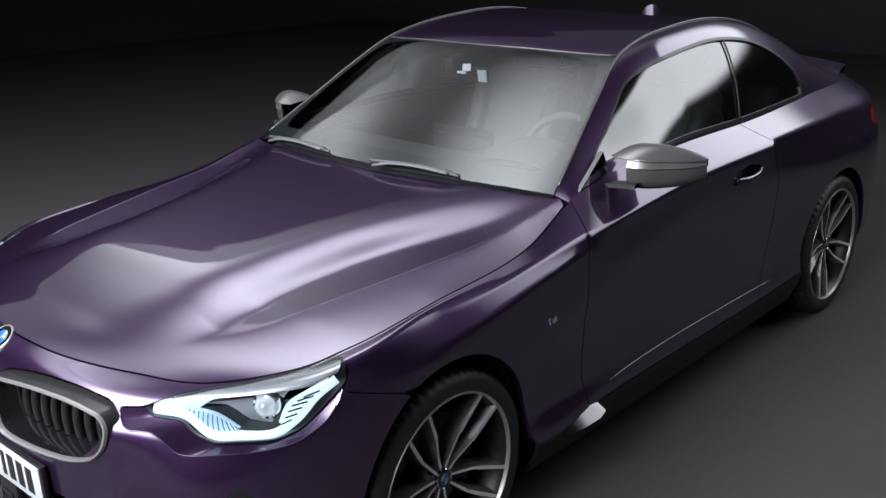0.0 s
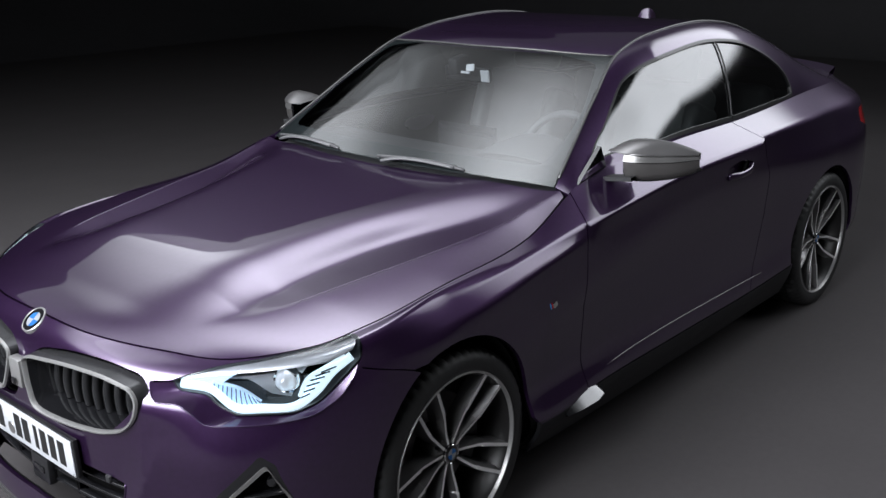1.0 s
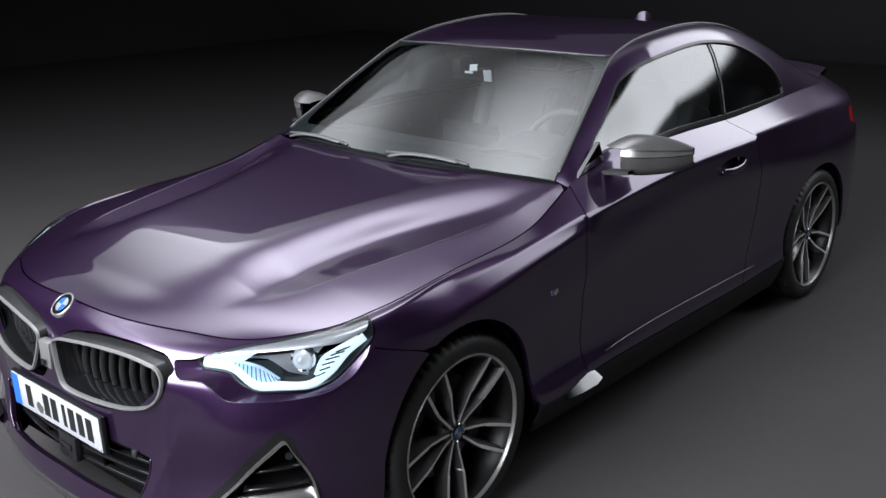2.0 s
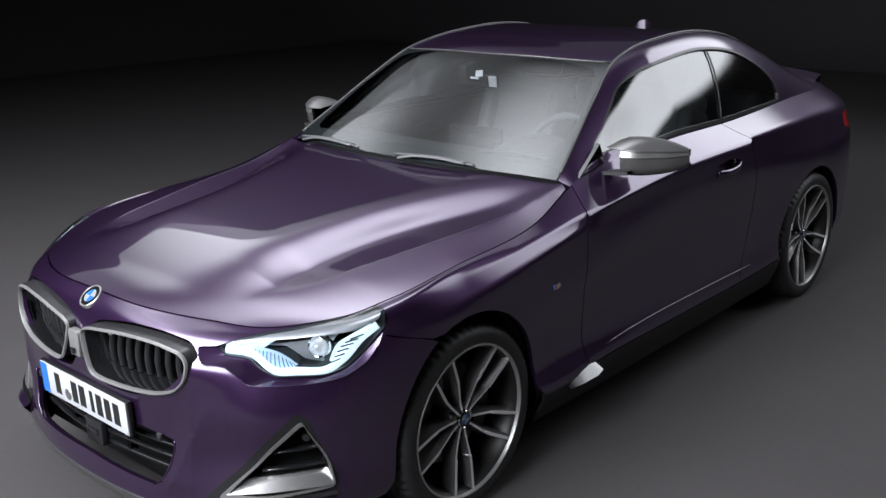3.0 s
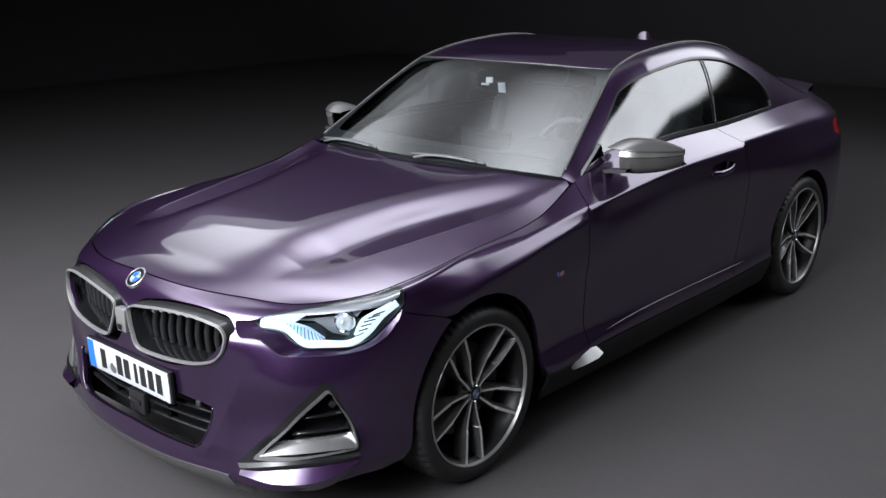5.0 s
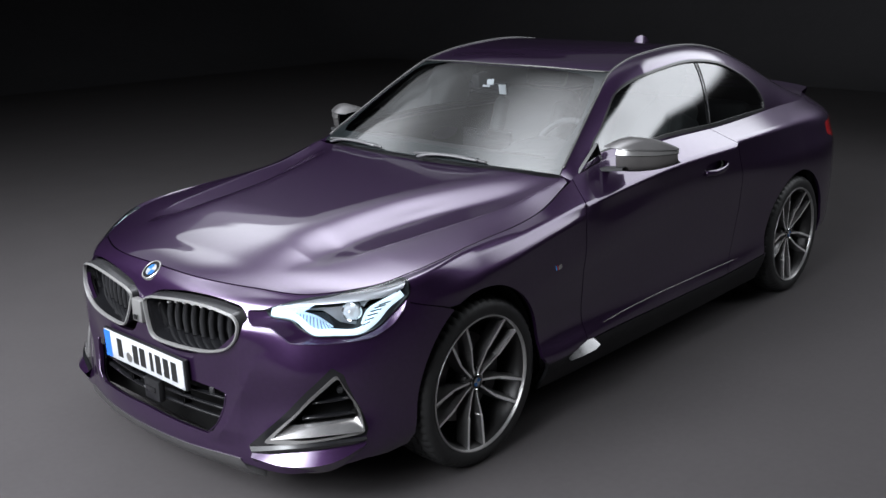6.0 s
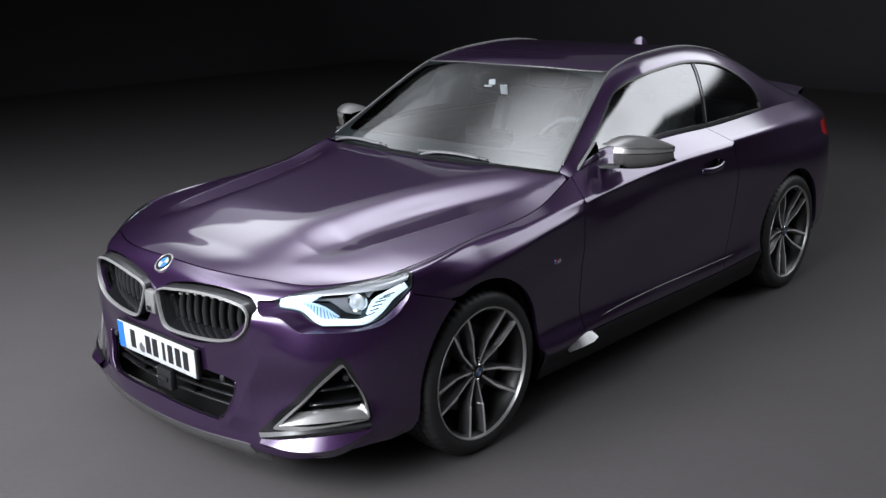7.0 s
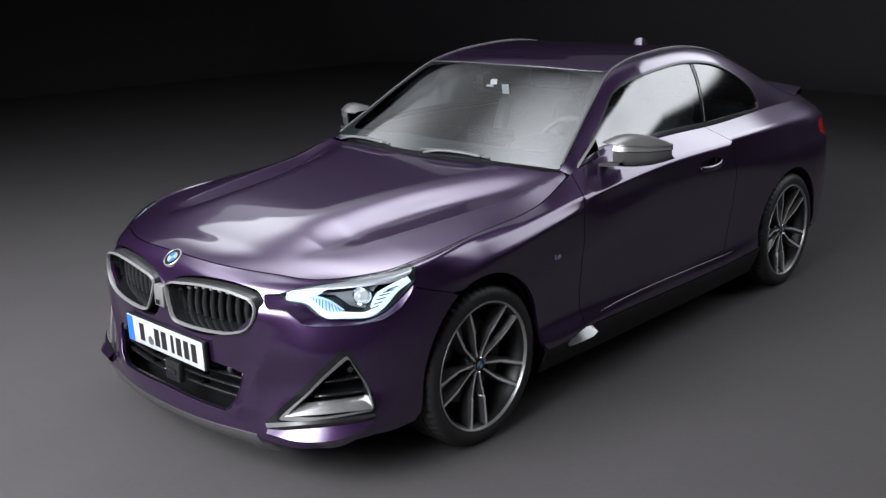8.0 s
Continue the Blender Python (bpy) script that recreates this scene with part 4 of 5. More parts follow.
tube("windscreen_trim", np.concatenate([ws_trim, (ws_trim * FLIP)[::-1][1:]]) + (-0.001, 0, 0.001), 0.004, MOULD, car, "narrow satin grey trim over the windscreen", n=6)

# ---------------------------------------------------------------- car: front details


def lifted(points, lift, u1=UK[7]):
    """Points of the skin moved out by lift (in if negative)."""
    uv = on_shell(points, (0, 1, 2), 0, u1)
    n = slope(shell, uv)
    return shell(uv[:, 0], uv[:, 1]) + n * lift


def smooth_line(pts, n=40):
    pts = np.asarray(pts, float)
    d = np.concatenate([[0], np.cumsum(np.linalg.norm(np.diff(pts, axis=0), axis=1))])
    return spline(np.linspace(0, d[-1], n), d, pts)


def even(pts, n):
    pts = np.asarray(pts, float)
    d = np.concatenate([[0], np.cumsum(np.linalg.norm(np.diff(pts, axis=0), axis=1))])
    t = np.linspace(0, d[-1], n)
    return np.stack([np.interp(t, d, pts[:, k]) for k in range(pts.shape[1])], 1)


def rings(name, loops, mat, parent, label="", closed=True, flip=False, cap=False, sharp=40):
    """A skin over a row of loops with equal counts."""
    bm = bmesh.new()
    vs = [[bm.verts.new(tuple(map(float, p))) for p in loop] for loop in loops]
    n = len(vs[0])
    for a, b in zip(vs, vs[1:]):
        for k in range(n if closed else n - 1):
            f = (a[k], a[(k + 1) % n], b[(k + 1) % n], b[k])
            bm.faces.new(f[::-1] if flip else f)
    if cap:
        bm.faces.new(vs[-1])
    bmesh.ops.recalc_face_normals(bm, faces=bm.faces[:])
    return part(name, bm, mat, parent, label, sharp=sharp)


def twins(make):
    """Run a builder for the left and the right side."""
    for sgn in (1, -1):
        make(np.array((1.0, sgn, 1.0)))


# headlights
def sink(u, v):
    p = shell(u, v)
    w = np.clip((0.775 - p[:, 2]) / 0.10, 0, 1)
    return w * w * (3 - 2 * w) * 0.026


def lens_skin(u, v):
    u, v = np.atleast_1d(u).astype(float), np.atleast_1d(v).astype(float)
    return shell(u, v) - slope(shell, np.stack([u, v], 1)) * sink(u, v)[:, None]


lamp_in = [np.array(p) for p in rounded([q + (np.mean(lamp_pts, axis=0) - q) * (0.006 / max(0.02, np.linalg.norm(np.mean(lamp_pts, axis=0) - q))) for q in lamp_pts], 4, 0.25)]
covers = panel("headlight", trimmed(lens_skin, lamp_uv, [], 0.02, lift=0.0005), LENS, car, "lit headlight with white daytime running light", depth=0)
sheet_ring = with_rim(*trimmed(lens_skin, lamp_uv, [lamp_in], 0.02, lift=-0.001), 0.075)
sheet_back = trimmed(lens_skin, lamp_uv, [], 0.03, lift=-0.072)
brow = list(on_shell([(0.70, 0.562, 0.743), (0.62, 0.642, 0.750), (0.515, 0.755, 0.755), (0.43, 0.820, 0.762), (0.36, 0.845, 0.785)], (0, 1, 2), 0, UK[7]))
sheet_brow = trimmed(lens_skin, brow + [q + (0, -0.002) for q in (lamp_pts[11], lamp_pts[12], lamp_pts[13], lamp_pts[14], lamp_pts[15])], [], 0.02, lift=-0.012)
shelf = list(on_shell([(0.66, 0.63, 0.742), (0.60, 0.70, 0.728), (0.57, 0.755, 0.70), (0.525, 0.79, 0.685), (0.50, 0.79, 0.71), (0.47, 0.80, 0.752), (0.51, 0.75, 0.763), (0.60, 0.65, 0.757)], (0, 1, 2), 0, UK[7]))
sheet_shelf = trimmed(lens_skin, shelf, [], 0.02, lift=-0.045)
LAMPBLACK = material("lamp_black", (0.02, 0.021, 0.023), rough=0.25, coat=0.4)
LAMPEDGE = material("lamp_edge_grey", (0.03, 0.032, 0.036), rough=0.3, noise_size=0.003, spread=0.1)
LAMPGREY = material("lamp_satin_grey", (0.72, 0.73, 0.75), rough=0.3, metal=0.7)
DRLSOFT = material("light_guide_dim", (0.55, 0.75, 0.95), emit=0.45)
drl_line = [(0.711, 0.567, 0.734), (0.669, 0.632, 0.723), (0.638, 0.701, 0.68), (0.593, 0.748, 0.673), (0.524, 0.805, 0.665), (0.476, 0.828, 0.691), (0.423, 0.845, 0.737), (0.369, 0.859, 0.769)]
drl_in = [(0.656, 0.63, 0.739), (0.617, 0.692, 0.72), (0.592, 0.741, 0.692)]
hook = [(0.508, 0.806, 0.690), (0.484, 0.811, 0.730), (0.448, 0.829, 0.748), (0.385, 0.852, 0.770)]


def lamp_in_place(pts, lift):
    uv = on_shell(pts, (0, 1, 2), 0, UK[7])
    return lens_skin(uv[:, 0], uv[:, 1]) + slope(shell, uv) * lift


def headlight_inside(m):
    lamp = covers[0] if m[1] > 0 else covers[1]
    flip = m[1] < 0
    for nm, (p, n, f), mt, lb in (("seal", sheet_ring, LAMPEDGE, "dark grey edge round the lens"), ("bowl", sheet_back, LAMPBLACK, "dark lamp bowl"), ("brow", sheet_brow, LAMPGREY, "satin grey upper reflector"), ("shelf", sheet_shelf, LAMPGREY, "grey shelf under the projector")):
        f = [tuple(reversed(t)) if flip else tuple(t) for t in f]
        mk(nm, p * m, f, mt, lamp, lb, n * m)
    main = smooth_line(lamp_in_place(drl_line, -0.018), 50)
    tube("light_guide", main * m, 0.008, DRL, lamp, "glowing white daytime light guide", rz=0.013)
    tube("light_guide", smooth_line(lamp_in_place([(0.70, 0.565, 0.744), (0.65, 0.612, 0.749), (0.60, 0.665, 0.751)], -0.010), 16) * m, 0.0035, DRL, lamp, "glowing white upper inner guide")
    sec = smooth_line(lamp_in_place(drl_in, -0.022), 24)
    tube("light_guide", sec * m, 0.006, DRLSOFT, lamp, "pale glowing inner light guide")
    hk = smooth_line(lamp_in_place(hook, -0.022), 24)
    tube("light_guide", hk * m, 0.007, DRL, lamp, "glowing white upper light guide")
    a, b = even(sec, 25), even(main[8:26], 25)
    rings("light_panel", [a * m, ((a + b) / 2 + (-0.004, -0.002, -0.003)) * m, b * m], DRLSOFT, lamp, "pale blue glowing ribbed panel", closed=False)
    for k in range(1, 24, 2):
        tube("light_fin", np.array([a[k] * 0.95 + b[k] * 0.05, (a[k] + b[k]) / 2 + (0.001, 0.0, 0.0), b[k]]) * m + (0.003, 0.002 * m[1], 0.002), 0.0014, LAMPEDGE, lamp, "", n=5)
    c, d = even(hk[:18], 15), even(main[32:47], 15)
    rings("light_panel", [c * m, ((c + d) / 2 + (-0.003, -0.003, 0)) * m, d * m], DRL, lamp, "white glowing outer panel", closed=False)
    for k in (0, 2, 4, 6, 8, 10):
        tube("light_slot", np.array([c[k] * 0.85 + d[k] * 0.15, c[k + 3] * 0.25 + d[k + 3] * 0.75]) * m + (0.004, 0.005 * m[1], 0.001), 0.0026, LAMPBLACK, lamp, "dark slot across the panel", n=5)
    e, f = even(smooth_line(lamp_in_place([(0.70, 0.565, 0.744), (0.65, 0.612, 0.749), (0.60, 0.665, 0.751)], -0.013), 20), 12), even(main[1:9], 12)
    rings("light_panel", [e * m, f * m], DRLSOFT, lamp, "white glowing inner tip", closed=False)
    at = lamp_in_place([(0.53, 0.771, 0.733)], -0.040)[0]
    ahead = Vector((0.90, 0.42, 0.0)).normalized()
    turn = ahead.to_track_quat("Y", "Z").to_matrix().to_4x4()
    flipm = Matrix.Diagonal((1, m[1], 1, 1))
    for nm, prof, mt, lb in (("projector", [(0.0005, 0.030), (0.012, 0.028), (0.021, 0.020), (0.026, 0.008), (0.028, 0.0), (0.028, -0.02)], PROJ, "clear round projector lens"),
                             ("projector_ring", [(0.028, 0.004), (0.033, 0.006), (0.037, 0.0), (0.037, -0.03)], CHROME, "chrome ring round the projector")):
        bm = lathe_bm(prof, 28)
        bmesh.ops.transform(bm, matrix=flipm @ Matrix.Translation(Vector(at)) @ turn, verts=bm.verts)
        bmesh.ops.recalc_face_normals(bm, faces=bm.faces[:])
        part(nm, bm, mt, lamp, lb)


PROJ = material("projector_glass", (0.80, 0.86, 0.92), rough=0.03, coat=1.0, metal=0.3, emit=0.45)
twins(headlight_inside)

# sunk facet of the bumper under each headlight
lens_low = np.array(lamp_uv[: 4 * 10])
lens_low = lens_low[2:38]
edge_lens = lens_skin(*even(lens_low, 60).T)
rr = rounded(recess_uv, 4, 0.25)
rr = np.array(rr[2:-2])
edge_rec = shell(*even(rr, 60).T)


def facet(m):
    ins = edge_rec * 0.35 + edge_lens * 0.65
    nrm = slope(shell, even(lens_low, 60))
    ins = ins - nrm * 0.006
    # bead added on the recess outline so that it draws a thin highlight
    tube("recess_glint_bead", (edge_rec[2:-2] + slope(shell, even(rr, 60))[2:-2] * 0.0006) * m, 0.0022, PAINT, car, "added purple bead that catches a highlight round the headlight recess", n=6)
    rings("headlight_recess", [edge_rec * m, ins * m, (edge_lens - nrm * 0.006) * m], PAINT, car, "sunk purple facet round the headlight", closed=False, sharp=60)


twins(facet)

# grille: two wide kidneys
SURROUND = material("grille_surround_satin", (0.05, 0.05, 0.052), rough=0.27, metal=0.5, noise_size=0.002, spread=0.05)
FINBLACK = material("grille_black", (0.018, 0.018, 0.019), rough=0.3, noise_size=0.003, spread=0.2, spec=0.12)
frame_yz = np.array(rounded([(0.030, 0.703), (0.073, 0.722), (0.236, 0.742), (0.388, 0.741), (0.486, 0.722), (0.507, 0.692), (0.498, 0.637), (0.458, 0.594), (0.380, 0.571), (0.268, 0.563), (0.142, 0.563), (0.084, 0.570), (0.053, 0.627)], 7, 0.48))


def grille_x(yz, off=0.0):
    return np.stack([0.872 - 0.27 * yz[:, 0] ** 2 - 0.10 * (yz[:, 1] - 0.6) + off, yz[:, 0], yz[:, 1]], 1)


def inset(yz, d):
    t = np.roll(yz, -1, 0) - np.roll(yz, 1, 0)
    n = np.stack([t[:, 1], -t[:, 0]], 1) / np.linalg.norm(t, axis=1)[:, None]
    a = yz + n * d
    return a if np.ptp(a[:, 0]) < np.ptp(yz[:, 0]) else yz - n * d


def grille(m):
    o = frame_yz
    g = rings("grille", [grille_x(o * (1.0, 1.0) + (0, 0.004), -0.055) * m, grille_x(inset(o, -0.001), -0.006) * m, grille_x(inset(o, 0.004), -0.004) * m], SURROUND, car, "wide grille with satin grey frame and black vertical fins")
    rings("frame", [grille_x(inset(o, 0.001), -0.006) * m, grille_x(inset(o, 0.003), 0.001) * m, grille_x(inset(o, 0.0075), 0.002) * m, grille_x(inset(o, 0.0095), -0.002) * m, grille_x(inset(o, 0.0105), -0.012) * m], GREY, g, "satin grey grille frame")
    rings("duct", [grille_x(inset(o, 0.010), -0.010) * m, grille_x(inset(o, 0.022), -0.060) * m, grille_x(inset(o, 0.024), -0.100) * m], BLACK, g, "gloss black inner wall", cap=True)
    inner = inset(o, 0.02)
    for k in range(9):
        y = 0.098 + 0.043 * k
        col = inner[np.argsort(np.abs(inner[:, 0] - y))]
        hi, lo = col[:8][:, 1].max() - 0.004, col[:8][:, 1].min() + 0.006
        if hi - lo < 0.05:
            continue
        zs = np.linspace(lo, hi, 8)
        bow = 0.010 * np.sin((zs - lo) / (hi - lo) * math.pi)
        x = 0.872 - 0.27 * y * y - 0.10 * (zs - 0.6) - 0.084 + bow
        verts, faces = [], []
        for i, z in enumerate(zs):
            for dx, dy in ((0, -0.010), (0.010, -0.005), (0.010, 0.005), (0, 0.010), (-0.02, 0.003), (-0.02, -0.003)):
                verts.append(((x[i] + dx), (y + dy) * m[1], z))
        for i in range(7):
            for j in range(6):
                q = (i * 6 + j, i * 6 + (j + 1) % 6, i * 6 + 6 + (j + 1) % 6, i * 6 + 6 + j)
                faces.append(q if m[1] > 0 else q[::-1])
        faces.append(tuple(range(42, 48)))
        mk("fin", verts, faces, FINBLACK, g, "")
        part("fin_clip", box_bm(x[-1] + 0.018, y * m[1], hi - 0.016, 0.010, 0.016, 0.007, 0.002, 1), RIMFACE, g, "")


twins(grille)
part("grille_bridge", box_bm(0.853, 0, 0.650, 0.03, 0.062, 0.085, 0.006), GREY, car, "satin grey bridge between the grilles")
part("camera_eye", box_bm(0.874, 0.0, 0.628, 0.006, 0.02, 0.02, 0.003), BLACK, car, "small black camera eye")

# emblem on the nose
em_at = Matrix.Translation((0.790, 0, 0.784)) @ Vector((0.62, 0, 0.78)).to_track_quat("Y", "X").to_matrix().to_4x4()
bm = lathe_bm([(0.0005, 0.004), (0.036, 0.004), (0.041, 0.0), (0.041, -0.01)], 40)
emblem = part("emblem", bm, BLACK, car, "round black emblem with blue and white fields")
emblem.matrix_basis = em_at
part("emblem_ring", lathe_bm([(0.036, 0.004), (0.038, 0.006), (0.041, 0.004), (0.0415, -0.008)], 40), GREY, emblem, "chrome rim")
quadrants(emblem, (0, 0.0046, 0), 0.0235, "y")

# number plate, its characters as plain bars
plate = part("number_plate", box_bm(0, 0, 0, 0.004, 0.52, 0.11, 0.0015), WHITE, car, "white number plate with a blue strip")
plate.matrix_basis = pose(0.860, 0, 0.466, 0, 2, 0)
part("plate_holder", box_bm(-0.010, 0, 0, 0.016, 0.535, 0.118, 0.004), TRIM, plate, "black plate holder")
part("blue_strip", box_bm(0.0022, -0.238, 0, 0.002, 0.042, 0.106, 0.0006, 1), BLUE, plate, "blue end strip")
for y0, w in ((-0.185, 0.034), (-0.078, 0.036), (-0.030, 0.036), (0.028, 0.020), (0.072, 0.034), (0.122, 0.034), (0.172, 0.034)):
    part("bar", box_bm(0.0024, y0 + 0.03, 0, 0.0015, w, 0.074, 0.0004, 1), INK, plate, "")
bm = lathe_bm([(0.0005, 0.001), (0.019, 0.001), (0.020, 0.0)], 24)
seal = part("seal_disc", bm, SILVER, plate, "pale round seal")
seal.matrix_basis = Matrix.Translation((0.0022, -0.095, -0.022)) @ Matrix.Rotation(radians(-90), 4, "Z")
for y0 in (-0.257, 0.257):
    for z0 in (-0.048, 0.048):
        part("plate_screw", box_bm(0.002, y0 * 0.98, z0, 0.002, 0.005, 0.005, 0.001, 1), SILVER, plate, "")

# lower intake
intake = part("lower_intake", box_bm(0.70, 0, 0.33, 0.02, 1.10, 0.32, 0.004), SHADOW_GAP, car, "black lower air intake with slats")
for z0, xx in ((0.315, 0.80), (0.352, 0.80), (0.392, 0.80)):
    for sgn in (1, -1):
        pts = [(xx + 0.012 - 0.24 * y * y, sgn * y, z0) for y in np.linspace(0.06, 0.42, 12)]
        tube("slat", pts, 0.014, BLACK, intake, "gloss black slat", n=6, rz=0.006)
        part("strut", box_bm(0.80, sgn * 0.17, 0.355, 0.03, 0.012, 0.10, 0.003), BLACK, intake, "")
part("radar_cover", box_bm(0.825, 0, 0.335, 0.03, 0.10, 0.085, 0.008), TRIM, intake, "matt black radar cover")
part("radar_face", box_bm(0.842, 0, 0.338, 0.006, 0.06, 0.022, 0.003), BLACK, intake, "gloss black radar face")
for sgn in (1, -1):
    part("parking_sensor", box_bm(0.818, sgn * 0.36, 0.428, 0.012, 0.024, 0.024, 0.006), PLASTIC, car, "round black parking sensor")

# the intake's outer side gets an added bead too, for its bright line
for sgn in (1, -1):
    edge_line = smooth_line(lifted([(0.78, 0.345, 0.271), (0.78, 0.376, 0.289), (0.775, 0.413, 0.385), (0.77, 0.417, 0.425)], 0.0008), 20)
    tube("intake_glint_bead", edge_line * (1, sgn, 1), 0.0025, PAINT, car, "added purple bead that catches a highlight beside the lower intake", n=6)

# corner intakes
fog_pts = list(on_shell(fog_out, (0, 1, 2), 0, UK[6]))
fog_in = [np.array(p) for p in rounded(list(on_shell([(0.609, 0.7785, 0.525), (0.699, 0.672, 0.388), (0.752, 0.606, 0.304), (0.680, 0.725, 0.308), (0.545, 0.822, 0.324), (0.570, 0.803, 0.43)], (0, 1, 2), 0, UK[6])), 4, 0.15)]
fog_mid = [np.array(q) for q in rounded(list(on_shell([(0.612, 0.776, 0.536), (0.706, 0.663, 0.388), (0.772, 0.572, 0.282), (0.685, 0.722, 0.300), (0.541, 0.826, 0.316), (0.562, 0.806, 0.43)], (0, 1, 2), 0, UK[6])), 4, 0.15)]
sh_edge = trimmed(shell, fog_uv, [fog_mid], 0.02, lift=0.0)
sh_frame = trimmed(shell, fog_mid, [fog_in], 0.02, lift=0.004)
sh_back = trimmed(shell, fog_uv, [], 0.03, lift=-0.075)


def corner(m):
    flip = m[1] < 0
    p, n, f = with_rim(*sh_frame, 0.075)
    fr = mk("corner_intake", p * m, [tuple(reversed(t)) if flip else t for t in f], SILVER, car, "triangular corner intake framed in satin grey", n * m)
    p, n, f = with_rim(*sh_edge, 0.04)
    mk("border", p * m, [tuple(reversed(t)) if flip else t for t in f], BLACK, fr, "gloss black border", n * m)
    p, n, f = sh_back
    mk("backing", p * m, [tuple(reversed(t)) if flip else tuple(t) for t in f], SHADOW_GAP, fr, "", n * m)
    for a, b, r in (((0.66, 0.70, 0.425), (0.565, 0.80, 0.435), 0.010), ((0.69, 0.68, 0.375), (0.555, 0.805, 0.385), 0.008)):
        tube("slat", lifted(np.linspace(a, b, 8), -0.03) * m, 0.02, BLACK, fr, "gloss black slat", n=6, rz=0.006)
    blade = [lifted(np.linspace(a, b, 12), l) * m for a, b, l in (((0.757, 0.602, 0.298), (0.545, 0.822, 0.322), 0.007), ((0.735, 0.632, 0.345), (0.552, 0.814, 0.368), -0.026), ((0.735, 0.632, 0.345), (0.552, 0.814, 0.368), -0.07))]
    rings("blade", blade, BLADE, fr, "bright satin blade along the lower edge", closed=False)
    low_blade = [lifted(np.linspace(a, b, 14), l) * m for a, b, l in (((0.800, 0.525, 0.262), (0.542, 0.827, 0.304), 0.002), ((0.803, 0.540, 0.250), (0.545, 0.832, 0.298), 0.010), ((0.800, 0.545, 0.236), (0.545, 0.834, 0.290), 0.004))]
    rings("lower_blade", low_blade, BLACK, fr, "narrow gloss black lower blade under the intake", closed=False, sharp=25)
    bm = lathe_bm([(0.0005, 0.006), (0.010, 0.005), (0.013, 0.0), (0.013, -0.01)], 20)
    at = lifted([(0.600, 0.778, 0.468)], -0.02)[0] * m
    s = part("sensor_eye", bm, TRIM, fr, "round black sensor")
    s.matrix_basis = Matrix.Translation(Vector(at)) @ Vector((0.75, 0.65 * m[1], 0.1)).to_track_quat("Y", "Z").to_matrix().to_4x4()


twins(corner)


def flick(m):
    a = lifted(np.linspace((0.795, 0.535, 0.252), (0.537, 0.830, 0.292), 14), -0.006)
    b = smooth_line([(0.815, 0.552, 0.236), (0.772, 0.685, 0.230), (0.660, 0.805, 0.244), (0.560, 0.845, 0.280)], 14)
    c = smooth_line([(0.800, 0.548, 0.216), (0.735, 0.650, 0.190), (0.655, 0.765, 0.194), (0.575, 0.822, 0.240), (0.545, 0.84, 0.275)], 14)
    d = smooth_line([(0.74, 0.52, 0.170), (0.66, 0.60, 0.165), (0.58, 0.70, 0.172), (0.52, 0.79, 0.225)], 14)
    rings("bumper_flick", [a * m, (a * 0.5 + b * 0.5 + (0, 0, 0.002)) * m, b * m, c * m, d * m], PAINT, car, "upturned glossy purple lower corner of the bumper", closed=False, sharp=25)


twins(flick)

# ---------------------------------------------------------------- car: mirrors, handles, small parts


def pebble(rx, ry, rz, n=28, k=20, ex=0.75):
    """A boxy rounded ball as points and faces."""
    pw = lambda a: math.copysign(abs(a) ** ex, a)
    verts, faces = [], []
    for i in range(k + 1):
        la = -math.pi / 2 + math.pi * i / k
        for j in range(n):
            lo = 2 * math.pi * j / n
            verts.append((rx * pw(math.cos(la)) * pw(math.cos(lo)), ry * pw(math.cos(la)) * pw(math.sin(lo)), rz * pw(math.sin(la))))
    for i in range(k):
        for j in range(n):
            faces.append((i * n + j, i * n + (j + 1) % n, (i + 1) * n + (j + 1) % n, (i + 1) * n + j))
    return np.array(verts), faces


